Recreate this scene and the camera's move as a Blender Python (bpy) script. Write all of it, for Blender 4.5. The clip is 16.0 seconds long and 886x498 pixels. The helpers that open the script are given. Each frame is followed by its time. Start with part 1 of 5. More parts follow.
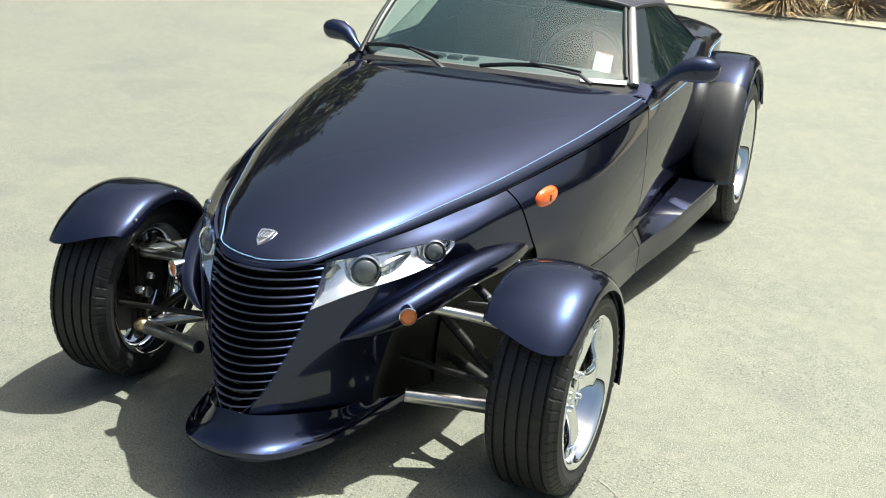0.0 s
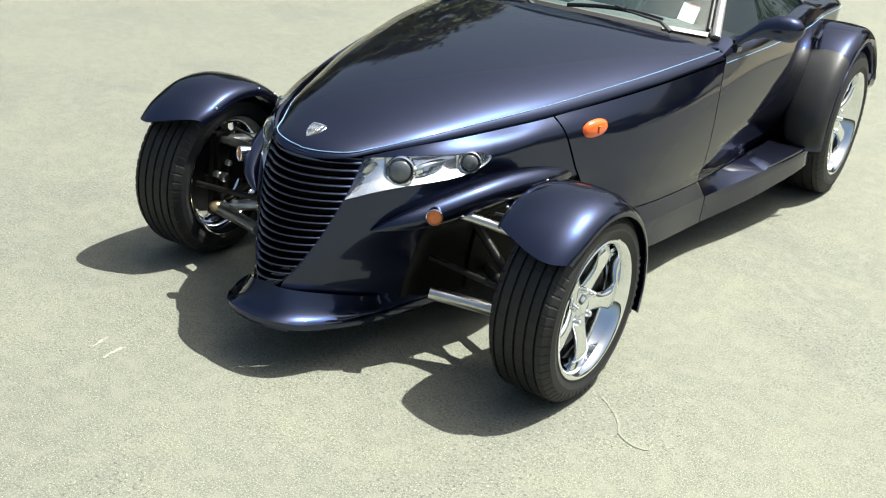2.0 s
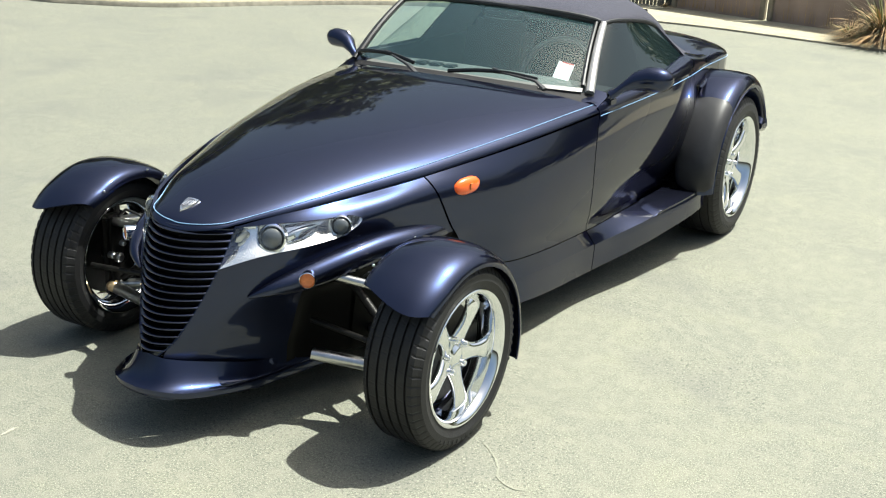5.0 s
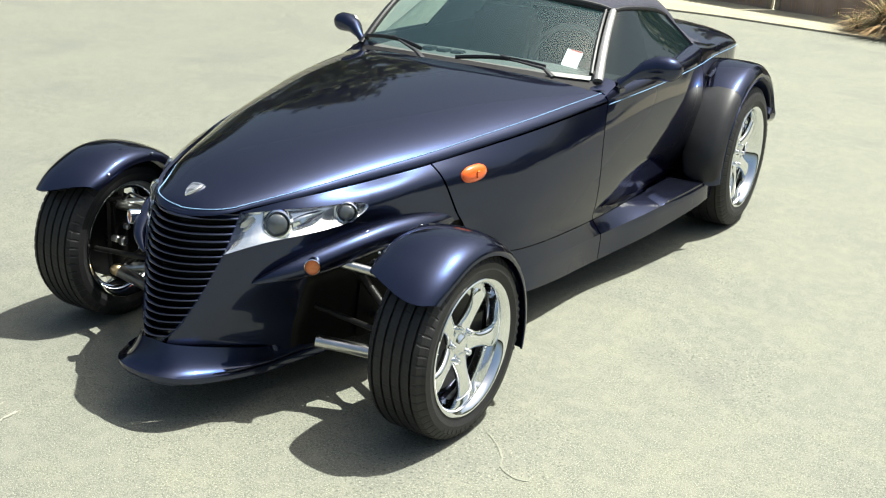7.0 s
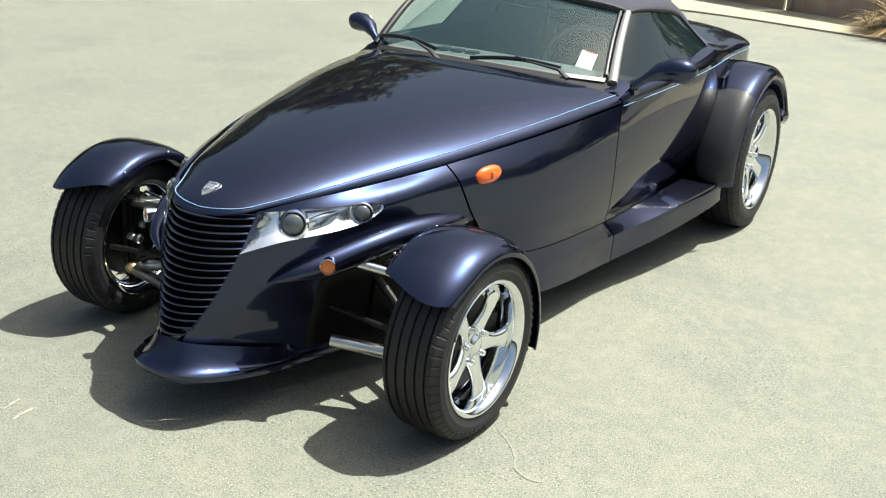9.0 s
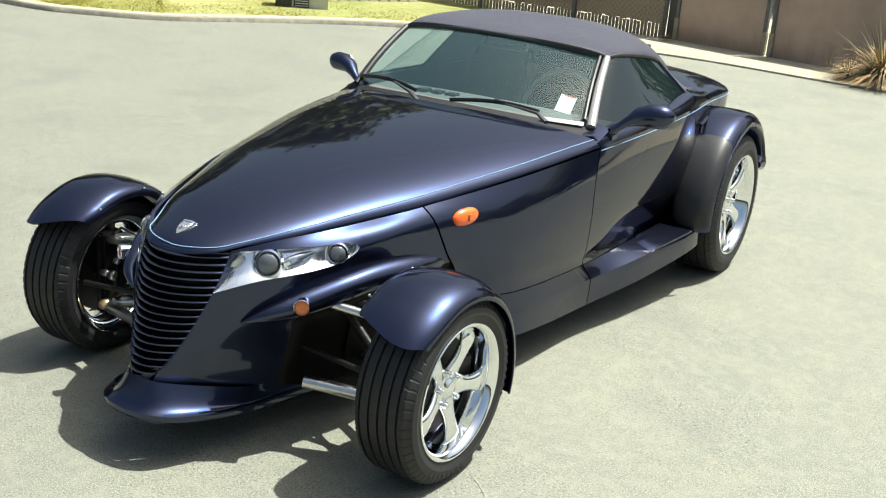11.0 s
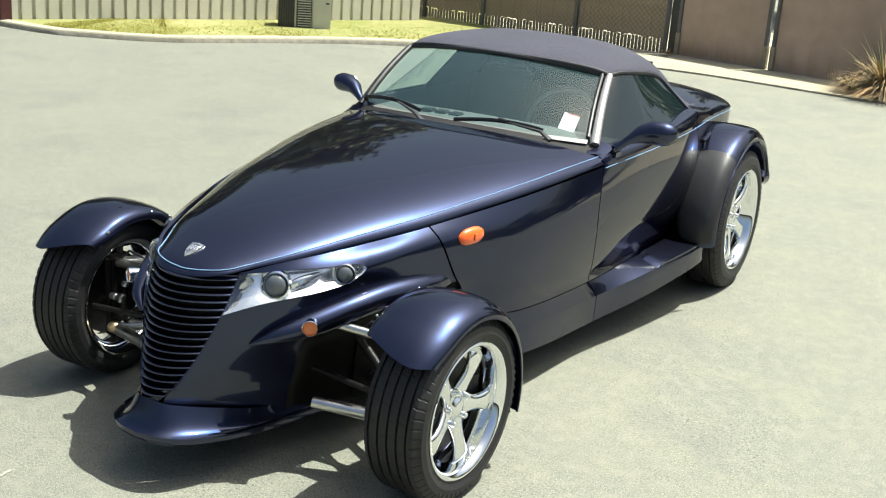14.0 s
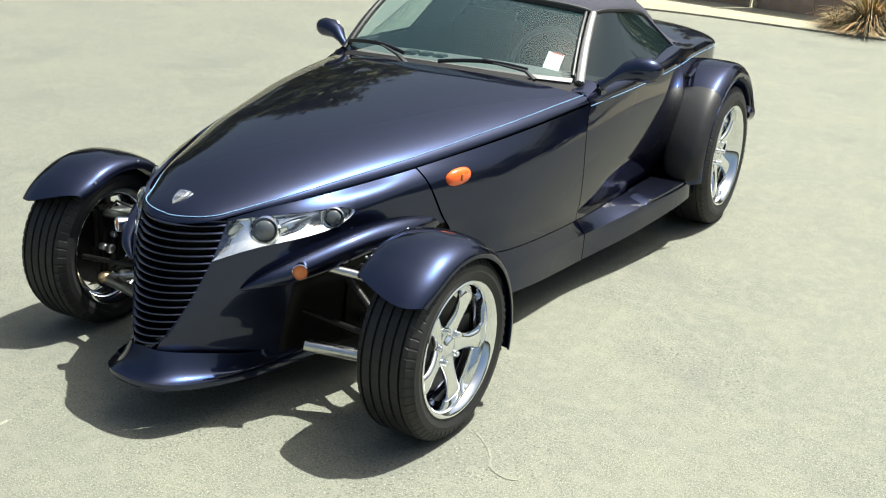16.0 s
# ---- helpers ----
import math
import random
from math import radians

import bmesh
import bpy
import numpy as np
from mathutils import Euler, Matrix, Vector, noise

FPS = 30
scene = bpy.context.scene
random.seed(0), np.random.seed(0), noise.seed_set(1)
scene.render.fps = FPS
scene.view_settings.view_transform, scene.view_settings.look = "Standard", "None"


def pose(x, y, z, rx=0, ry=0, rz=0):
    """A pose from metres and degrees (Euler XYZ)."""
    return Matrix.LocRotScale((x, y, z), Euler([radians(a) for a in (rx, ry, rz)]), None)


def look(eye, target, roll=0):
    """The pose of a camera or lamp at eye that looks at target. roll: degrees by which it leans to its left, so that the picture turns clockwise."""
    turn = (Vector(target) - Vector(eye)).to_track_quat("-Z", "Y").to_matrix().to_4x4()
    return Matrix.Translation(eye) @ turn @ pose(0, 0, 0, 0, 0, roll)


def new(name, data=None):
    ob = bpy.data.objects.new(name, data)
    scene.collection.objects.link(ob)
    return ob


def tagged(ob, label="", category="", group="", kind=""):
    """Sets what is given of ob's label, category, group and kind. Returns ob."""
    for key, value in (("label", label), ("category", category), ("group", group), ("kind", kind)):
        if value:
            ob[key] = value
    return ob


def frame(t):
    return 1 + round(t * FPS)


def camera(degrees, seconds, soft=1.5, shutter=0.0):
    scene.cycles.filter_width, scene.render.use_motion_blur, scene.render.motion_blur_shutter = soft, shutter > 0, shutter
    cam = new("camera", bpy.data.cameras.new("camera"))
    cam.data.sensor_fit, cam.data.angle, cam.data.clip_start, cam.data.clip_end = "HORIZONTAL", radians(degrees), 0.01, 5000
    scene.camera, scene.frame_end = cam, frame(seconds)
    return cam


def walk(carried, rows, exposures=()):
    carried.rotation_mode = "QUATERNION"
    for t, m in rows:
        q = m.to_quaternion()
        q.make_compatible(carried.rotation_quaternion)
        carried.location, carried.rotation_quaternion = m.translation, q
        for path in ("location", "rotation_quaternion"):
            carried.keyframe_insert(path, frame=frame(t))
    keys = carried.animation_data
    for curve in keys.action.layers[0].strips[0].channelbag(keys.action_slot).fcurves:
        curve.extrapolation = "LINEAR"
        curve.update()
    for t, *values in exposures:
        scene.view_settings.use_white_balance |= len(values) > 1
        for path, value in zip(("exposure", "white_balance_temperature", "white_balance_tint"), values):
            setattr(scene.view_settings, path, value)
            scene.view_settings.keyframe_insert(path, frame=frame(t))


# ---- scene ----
cam = camera(41.8, 16.0, 1.15)
PATH = [
    (0, (1.614, -3.062, 1.876), (0.928, -1.312, 1.191), 2.7),
    (0.5, (1.854, -2.916, 1.814), (0.994, -1.265, 1.083), 2.9),
    (1, (1.935, -2.91, 1.782), (1.1, -1.255, 1.029), 4.8),
    (1.5, (2.027, -3.061, 1.809), (1.167, -1.409, 1.08), 6.4),
    (2, (2.148, -3.13, 1.83), (1.214, -1.533, 1.069), 6.4),
    (2.5, (2.405, -3.087, 1.82), (1.334, -1.561, 1.097), 4.7),
    (3, (2.472, -3.095, 1.844), (1.391, -1.573, 1.125), 2.6),
    (3.5, (2.492, -3.096, 1.841), (1.418, -1.552, 1.161), 2.6),
    (4, (2.513, -3.09, 1.82), (1.493, -1.509, 1.142), -0.1),
    (4.5, (2.518, -3.086, 1.853), (1.571, -1.453, 1.193), 0.7),
    (4.7, (2.533, -3.083, 1.868), (1.595, -1.436, 1.229), 2.3),
    (7, (2.506, -3.061, 1.868), (1.572, -1.424, 1.201), 3.4),
    (7.5, (2.494, -3.06, 1.868), (1.534, -1.439, 1.196), 4.5),
    (8, (2.477, -3.068, 1.855), (1.493, -1.475, 1.153), 3.6),
    (8.5, (2.478, -3.08, 1.876), (1.515, -1.48, 1.162), 3.8),
    (9, (2.489, -3.081, 1.881), (1.544, -1.451, 1.209), 3.7),
    (9.5, (2.499, -3.075, 1.885), (1.56, -1.432, 1.238), 3.8),
    (12, (2.487, -3.056, 1.908), (1.558, -1.389, 1.31), 5.3),
    (12.5, (2.478, -3.067, 1.916), (1.535, -1.407, 1.318), 4.8),
    (13, (2.479, -3.075, 1.912), (1.527, -1.421, 1.316), 3.9),
    (13.5, (2.49, -3.079, 1.922), (1.543, -1.42, 1.331), 4.3),
    (14, (2.499, -3.08, 1.912), (1.555, -1.415, 1.329), 4.1),
    (14.5, (2.503, -3.081, 1.896), (1.572, -1.417, 1.291), 4.1),
    (15, (2.505, -3.09, 1.887), (1.596, -1.427, 1.249), 4.1),
    (15.5, (2.513, -3.097, 1.887), (1.61, -1.438, 1.23), 3.2),
    (16, (2.515, -3.098, 1.889), (1.605, -1.445, 1.224), 2.8),
]
walk(cam, [(t, look(eye, target, roll)) for t, eye, target, roll in PATH],
     [(0.0, 0.99, 6180.0, 3.0), (0.5, 1.13, 6180.0, 3.0), (1.0, 1.15, 6180.0, 3.0), (1.6, 1.09, 6180.0, 3.0), (2.2, 1.01, 6180.0, 3.0), (3.0, 1.03, 6180.0, 3.0), (8.5, 1.01, 6180.0, 3.0), (13.0, 1.06, 6180.0, 3.0), (16.0, 0.93, 6180.0, 3.0)])

# ---- sky and sun ----
SUN = Vector((0.268, 0.328, 1.0)).normalized()
world = bpy.data.worlds.new("sky")
world.use_nodes = True
scene.world = world
sky = world.node_tree.nodes.new("ShaderNodeTexSky")
sky.sky_type, sky.sun_disc = "NISHITA", False
sky.sun_elevation, sky.sun_rotation = math.asin(SUN.z), math.atan2(SUN.x, SUN.y)
sky.dust_density, sky.air_density = 7.5, 1.25
world.node_tree.links.new(sky.outputs[0], world.node_tree.nodes["Background"].inputs[0])
world.node_tree.nodes["Background"].inputs[1].default_value = 0.071
lamp = bpy.data.lights.new("sun", "SUN")
lamp.energy, lamp.angle, lamp.color = 5.0, radians(0.53), (1.0, 0.955, 0.865)
sun = new("sun", lamp)
sun.matrix_world = look(SUN * 50, (0, 0, 0))


# ---- materials ----
def mat(name, color, rough=0.5, metal=0.0, coat=0.0, spec=0.5, vary=0.0, scale=30.0, bump=0.0, bump_scale=200.0, second=None, patch=2.0, ior=1.5):
    """A surface with colour variation at two scales and fine relief."""
    m = bpy.data.materials.new(name)
    m.use_nodes = True
    nt = m.node_tree
    b = nt.nodes["Principled BSDF"]
    b.inputs["Base Color"].default_value = (*color, 1)
    b.inputs["Roughness"].default_value, b.inputs["Metallic"].default_value = rough, metal
    b.inputs["Coat IOR"].default_value = 1.42
    b.inputs["Coat Weight"].default_value, b.inputs["Coat Roughness"].default_value = coat, 0.045
    b.inputs["Specular IOR Level"].default_value = spec
    b.inputs["IOR"].default_value = ior
    tex = nt.nodes.new("ShaderNodeTexCoord")
    if vary or second:
        fine, broad = nt.nodes.new("ShaderNodeTexNoise"), nt.nodes.new("ShaderNodeTexNoise")
        fine.inputs["Scale"].default_value, broad.inputs["Scale"].default_value = scale, patch
        fine.inputs["Detail"].default_value = broad.inputs["Detail"].default_value = 5
        add = nt.nodes.new("ShaderNodeMath")
        add.operation = "ADD"
        mix = nt.nodes.new("ShaderNodeMix")
        mix.data_type = "RGBA"
        other = second or tuple(c * (1 - vary) for c in color)
        light = color if second else tuple(min(1, c * (1 + vary)) for c in color)
        mix.inputs[6].default_value, mix.inputs[7].default_value = (*light, 1), (*other, 1)
        ramp = nt.nodes.new("ShaderNodeMapRange")
        ramp.inputs[1].default_value, ramp.inputs[2].default_value = 0.7, 1.3
        for node in (fine, broad):
            nt.links.new(tex.outputs["Object"], node.inputs["Vector"])
        nt.links.new(fine.outputs["Fac"], add.inputs[0])
        nt.links.new(broad.outputs["Fac"], add.inputs[1])
        nt.links.new(add.outputs[0], ramp.inputs[0])
        nt.links.new(ramp.outputs[0], mix.inputs[0])
        nt.links.new(mix.outputs[2], b.inputs["Base Color"])
    if bump:
        grain, rel = nt.nodes.new("ShaderNodeTexNoise"), nt.nodes.new("ShaderNodeBump")
        grain.inputs["Scale"].default_value, grain.inputs["Detail"].default_value = bump_scale, 4
        rel.inputs["Strength"].default_value, rel.inputs["Distance"].default_value = bump, 0.004
        nt.links.new(tex.outputs["Object"], grain.inputs["Vector"])
        nt.links.new(grain.outputs["Fac"], rel.inputs["Height"])
        nt.links.new(rel.outputs[0], b.inputs["Normal"])
    return m


def flake_paint(name, near, broad):
    """Clear-coated metal-flake paint: flakes that lie flat, and others tilted at random, under one coat."""
    m = mat(name, near, 0.29, 1.0, 1.0, vary=0.10, scale=900.0, patch=6.0)
    nt = m.node_tree
    flat = nt.nodes["Principled BSDF"]
    loose, both = nt.nodes.new("ShaderNodeBsdfPrincipled"), nt.nodes.new("ShaderNodeMixShader")
    for b in (flat, loose):
        b.inputs["Metallic"].default_value = 1.0
        b.inputs["Coat IOR"].default_value, b.inputs["Coat Roughness"].default_value = 1.47, 0.012
        b.inputs["Coat Weight"].default_value = 1.0
        b.inputs["Specular Tint"].default_value = (0.30, 0.28, 0.32, 1)
    loose.inputs["Coat Roughness"].default_value = 0.05
    loose.inputs["Base Color"].default_value, loose.inputs["Roughness"].default_value = (*broad, 1), 0.45
    both.inputs[0].default_value = 0.5
    nt.links.new(flat.outputs[0], both.inputs[1])
    nt.links.new(loose.outputs[0], both.inputs[2])
    nt.links.new(both.outputs[0], nt.nodes["Material Output"].inputs[0])
    return m


PAINT = flake_paint("midnight_blue_paint", (0.0080, 0.0260, 0.092), (0.0245, 0.0232, 0.0315))
STRIPE = mat("pale_blue_pinstripe", (0.20, 0.34, 0.55), 0.4, vary=0.05)
GUARD = mat("dull_black_guard", (0.022, 0.022, 0.024), 0.42, spec=0.4, vary=0.25, scale=20.0, bump=0.1)
BLACK = mat("black_plastic", (0.012, 0.012, 0.013), 0.45, vary=0.3)
COWL = mat("weathered_black_plastic", (0.016, 0.015, 0.016), 0.7, spec=0.25, vary=0.35)
# near-zero colour that carries the shade of recesses and the underside
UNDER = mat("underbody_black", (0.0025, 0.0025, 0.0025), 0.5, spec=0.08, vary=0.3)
RUBBER = mat("tyre_rubber", (0.0095, 0.0095, 0.0105), 0.62, vary=0.35, scale=40.0, bump=0.25, bump_scale=160.0)
CHROME = mat("chrome", (0.82, 0.84, 0.86), 0.05, 1.0, vary=0.05, scale=8.0)
STEEL = mat("brushed_steel", (0.55, 0.55, 0.54), 0.28, 1.0, vary=0.15)
BRASS = mat("brassy_steel", (0.50, 0.38, 0.22), 0.35, 0.9, vary=0.3, scale=40.0)
IRON = mat("cast_iron", (0.018, 0.017, 0.016), 0.45, 0.7, vary=0.4, bump=0.2)
SILVER = mat("silver_frame_paint", (0.40, 0.39, 0.375), 0.34, 0.6, 0.4, vary=0.05)
AMBER = mat("amber_lens", (0.62, 0.16, 0.03), 0.2, coat=0.8, vary=0.2, scale=120.0)
ORANGE = mat("orange_lens", (0.95, 0.13, 0.015), 0.25, coat=0.8, vary=0.08, scale=60.0)
CLOTH = mat("dark_blue_canvas", (0.040, 0.040, 0.058), 0.9, vary=0.22, scale=60.0, bump=0.35, bump_scale=700.0, patch=3.0)
LEATHER = mat("dark_grey_leather", (0.05, 0.05, 0.05), 0.6, vary=0.2, bump=0.2)
# grey raised to carry sunlight on the dash and the wheel rim's highlight
DASH = mat("sunlit_grey_dash", (0.115, 0.115, 0.11), 0.75, vary=0.15, bump=0.2)
PAPER = mat("white_paper", (0.85, 0.84, 0.82), 0.7, vary=0.03)
RED = mat("red_paint", (0.5, 0.03, 0.02), 0.5, vary=0.1)
ENAMEL = mat("badge_silver", (0.62, 0.63, 0.66), 0.25, 0.9, 0.3, vary=0.1)
BADGE = mat("badge_grey", (0.12, 0.12, 0.14), 0.3, 0.6, 0.3, vary=0.1)
REFLECTOR = mat("headlight_reflector", (0.95, 0.96, 0.98), 0.12, 0.85, vary=0.02, scale=14.0)
PROJECTOR = mat("projector_glass", (0.10, 0.11, 0.12), 0.06, 0.2, 1.0, vary=0.2)
CONCRETE = mat("pale_concrete", (0.345, 0.318, 0.225), 0.9, vary=0.2, scale=25.0, bump=0.4, bump_scale=90.0)
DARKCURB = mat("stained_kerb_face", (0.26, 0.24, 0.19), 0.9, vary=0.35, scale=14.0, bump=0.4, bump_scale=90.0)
GRASS = mat("dry_green_grass", (0.25, 0.255, 0.05), 0.9, second=(0.38, 0.32, 0.10), scale=9.0, patch=1.2)
thin, through_leaf = GRASS.node_tree.nodes.new("ShaderNodeBsdfTranslucent"), GRASS.node_tree.nodes.new("ShaderNodeMixShader")
thin.inputs[0].default_value, through_leaf.inputs[0].default_value = (0.31, 0.30, 0.07, 1), 0.5
GRASS.node_tree.links.new(GRASS.node_tree.nodes["Principled BSDF"].outputs[0], through_leaf.inputs[1])
GRASS.node_tree.links.new(thin.outputs[0], through_leaf.inputs[2])
GRASS.node_tree.links.new(through_leaf.outputs[0], GRASS.node_tree.nodes["Material Output"].inputs[0])
EARTH = mat("grassy_earth", (0.16, 0.18, 0.04), 0.95, second=(0.27, 0.25, 0.10), scale=6.0, patch=0.8, bump=0.6, bump_scale=40.0)
SHEET = mat("white_ribbed_sheet", (0.62, 0.595, 0.52), 0.55, vary=0.08, scale=3.0, bump=0.05)
BROWN = mat("brown_gate_sheet", (0.34, 0.255, 0.205), 0.7, vary=0.14, scale=5.0, patch=1.0, bump=0.15, bump_scale=30.0)
SLAT = mat("brown_fence_slat", (0.28, 0.225, 0.16), 0.7, vary=0.25, scale=6.0)
PALESLAT = mat("bleached_slat_end", (0.25, 0.215, 0.155), 0.8, vary=0.3, scale=8.0)
GALV = mat("galvanised_steel", (0.10, 0.10, 0.10), 0.6, 0.2, vary=0.3)
CABINET = mat("pale_grey_cabinet", (0.52, 0.51, 0.44), 0.55, vary=0.08, scale=4.0)
VENT = mat("dark_louvre", (0.06, 0.06, 0.055), 0.6, vary=0.2)
MAROON = mat("maroon_paint", (0.05, 0.012, 0.018), 0.4, vary=0.2)
STRAW = mat("dry_straw_leaf", (0.40, 0.27, 0.13), 0.8, vary=0.35, scale=6.0)
GREENLEAF = mat("green_leaf", (0.095, 0.11, 0.03), 0.7, vary=0.4, scale=4.0)
BARK = mat("bark", (0.10, 0.075, 0.05), 0.9, vary=0.4, bump=0.6, bump_scale=30.0)
STRAWDARK = mat("withered_leaf", (0.10, 0.085, 0.045), 0.9, vary=0.4, scale=6.0)


def glass(name, color, rough=0.0, haze=0.0):
    """Thin clear pane: a mirror coat by Fresnel over a tinted see-through."""
    m = bpy.data.materials.new(name)
    m.use_nodes = True
    nt = m.node_tree
    nt.nodes.remove(nt.nodes["Principled BSDF"])
    clear, gloss = nt.nodes.new("ShaderNodeBsdfTransparent"), nt.nodes.new("ShaderNodeBsdfGlossy")
    clear.inputs[0].default_value, gloss.inputs["Roughness"].default_value = (*color, 1), rough
    lay, pw, fres, mix = nt.nodes.new("ShaderNodeLayerWeight"), nt.nodes.new("ShaderNodeMath"), nt.nodes.new("ShaderNodeMapRange"), nt.nodes.new("ShaderNodeMixShader")
    lay.inputs[0].default_value = 0.5
    pw.operation = "POWER"
    pw.inputs[1].default_value = 4.6
    fres.inputs[3].default_value = 0.07
    nt.links.new(lay.outputs["Facing"], pw.inputs[0])
    nt.links.new(pw.outputs[0], fres.inputs[0])
    nt.links.new(fres.outputs[0], mix.inputs[0])
    nt.links.new(clear.outputs[0], mix.inputs[1])
    nt.links.new(gloss.outputs[0], mix.inputs[2])
    # teal film that paints in sky reflection and haze from the lit interior
    if haze:
        film, over = nt.nodes.new("ShaderNodeBsdfDiffuse"), nt.nodes.new("ShaderNodeMixShader")
        film.inputs[0].default_value, over.inputs[0].default_value = (0.17, 0.33, 0.35, 1), haze
        nt.links.new(mix.outputs[0], over.inputs[1])
        nt.links.new(film.outputs[0], over.inputs[2])
        mix = over
    nt.links.new(mix.outputs[0], nt.nodes["Material Output"].inputs[0])
    return m


PANE = glass("clear_pane", (0.62, 0.76, 0.74), haze=0.085)
CLEARSIDE = glass("clear_side_pane", (0.86, 0.93, 0.90), haze=0.02)
SIDEPANE = glass("tinted_side_pane", (0.12, 0.145, 0.15), haze=0.03)
COVER = glass("clear_headlight_cover", (0.93, 0.95, 0.97))


def asphalt():
    m = mat("worn_asphalt", (0.20, 0.20, 0.17), 0.92, bump=0.75, bump_scale=260.0)
    nt = m.node_tree
    b = nt.nodes["Principled BSDF"]
    tex = nt.nodes.new("ShaderNodeTexCoord")
    out = None
    layers = ((0.9, 0.38, 0.62, (0.176, 0.182, 0.146), (0.201, 0.205, 0.158)), (3.4, 0.52, 0.68, None, (0.252, 0.254, 0.178)),
              (120.0, 0.42, 0.60, None, (0.104, 0.104, 0.088)), (230.0, 0.56, 0.67, None, (0.41, 0.395, 0.31)), (15.0, 0.46, 0.66, None, (0.232, 0.228, 0.180)), (1.6, 0.54, 0.68, None, (0.142, 0.143, 0.125)))
    for n, (scale, low, high, first, second) in enumerate(layers):
        noi, ramp, mix = nt.nodes.new("ShaderNodeTexNoise"), nt.nodes.new("ShaderNodeMapRange"), nt.nodes.new("ShaderNodeMix")
        noi.inputs["Scale"].default_value, noi.inputs["Detail"].default_value = scale, 6
        ramp.inputs[1].default_value, ramp.inputs[2].default_value = low, high
        ramp.inputs[4].default_value = (1.0, 0.45, 0.68, 0.95, 0.5, 0.5)[n]
        mix.data_type = "RGBA"
        mix.inputs[7].default_value = (*second, 1)
        nt.links.new(tex.outputs["Object"], noi.inputs["Vector"])
        nt.links.new(noi.outputs["Fac"], ramp.inputs[0])
        nt.links.new(ramp.outputs[0], mix.inputs[0])
        if out is None:
            mix.inputs[6].default_value = (*first, 1)
        else:
            nt.links.new(out, mix.inputs[6])
        out = mix.outputs[2]
    # stones laid bare in worn patches: pale tops and dark pits
    worn, open_up = nt.nodes.new("ShaderNodeTexNoise"), nt.nodes.new("ShaderNodeMapRange")
    worn.inputs["Scale"].default_value, worn.inputs["Detail"].default_value = 1.5, 5
    open_up.inputs[1].default_value, open_up.inputs[2].default_value, open_up.inputs[3].default_value, open_up.inputs[4].default_value = 0.42, 0.60, 0.15, 1.0
    nt.links.new(tex.outputs["Object"], worn.inputs["Vector"])
    nt.links.new(worn.outputs["Fac"], open_up.inputs[0])
    for scale, low, high, colour in ((105.0, 0.60, 0.70, (0.31, 0.31, 0.24)), (80.0, 0.58, 0.68, (0.085, 0.088, 0.075))):
        stone, cut, gate_, over = (nt.nodes.new("ShaderNode" + n) for n in ("TexNoise", "MapRange", "Math", "Mix"))
        stone.inputs["Scale"].default_value, stone.inputs["Detail"].default_value = scale, 2
        cut.inputs[1].default_value, cut.inputs[2].default_value = low, high
        gate_.operation = "MULTIPLY"
        over.data_type, over.inputs[7].default_value = "RGBA", (*colour, 1)
        nt.links.new(tex.outputs["Object"], stone.inputs["Vector"])
        nt.links.new(stone.outputs["Fac"], cut.inputs[0])
        nt.links.new(cut.outputs[0], gate_.inputs[0])
        nt.links.new(open_up.outputs[0], gate_.inputs[1])
        nt.links.new(gate_.outputs[0], over.inputs[0])
        nt.links.new(out, over.inputs[6])
        out = over.outputs[2]
    # greyer, less bleached stretch towards the building
    sep, warp, wide, add, ramp, mix = (nt.nodes.new("ShaderNode" + n) for n in ("SeparateXYZ", "TexNoise", "Math", "Math", "MapRange", "Mix"))
    warp.inputs["Scale"].default_value = 0.7
    wide.operation, wide.inputs[1].default_value = "MULTIPLY", 2.2
    add.operation = "ADD"
    ramp.inputs[1].default_value, ramp.inputs[2].default_value, ramp.inputs[3].default_value, ramp.inputs[4].default_value = -0.6, 2.4, 0.55, 0.0
    mix.data_type, mix.blend_type = "RGBA", "MULTIPLY"
    mix.inputs[7].default_value = (0.72, 0.73, 0.76, 1)
    nt.links.new(tex.outputs["Object"], sep.inputs[0])
    nt.links.new(tex.outputs["Object"], warp.inputs["Vector"])
    nt.links.new(warp.outputs["Fac"], wide.inputs[0])
    lean = nt.nodes.new("ShaderNodeMath")
    lean.operation, lean.inputs[1].default_value = "MULTIPLY_ADD", 0.5
    nt.links.new(sep.outputs[1], lean.inputs[0])
    nt.links.new(sep.outputs[0], lean.inputs[2])
    nt.links.new(lean.outputs[0], add.inputs[0])
    nt.links.new(wide.outputs[0], add.inputs[1])
    nt.links.new(add.outputs[0], ramp.inputs[0])
    nt.links.new(ramp.outputs[0], mix.inputs[0])
    nt.links.new(out, mix.inputs[6])
    nt.links.new(mix.outputs[2], b.inputs["Base Color"])
    return m


ASPHALT = asphalt()


# ---- building helpers ----
def part(name, bm, material, parent=None, label="", smooth=True, clean=True):
    """Links a bmesh as one mesh object under a thing or a part."""
    if clean:
        bmesh.ops.recalc_face_normals(bm, faces=bm.faces)
    me = bpy.data.meshes.new(name)
    bm.to_mesh(me)
    bm.free()
    for mm in material if isinstance(material, (list, tuple)) else (material,):
        me.materials.append(mm)
    if smooth:
        me.shade_smooth()
        me.set_sharp_from_angle(angle=radians(38))
    ob = new(name, me)
    if parent:
        ob.parent = parent
    if label:
        ob["label"] = label
    return ob


def thing(name, label, category, group="", kind=""):
    return tagged(new(name), label, category, group, kind)


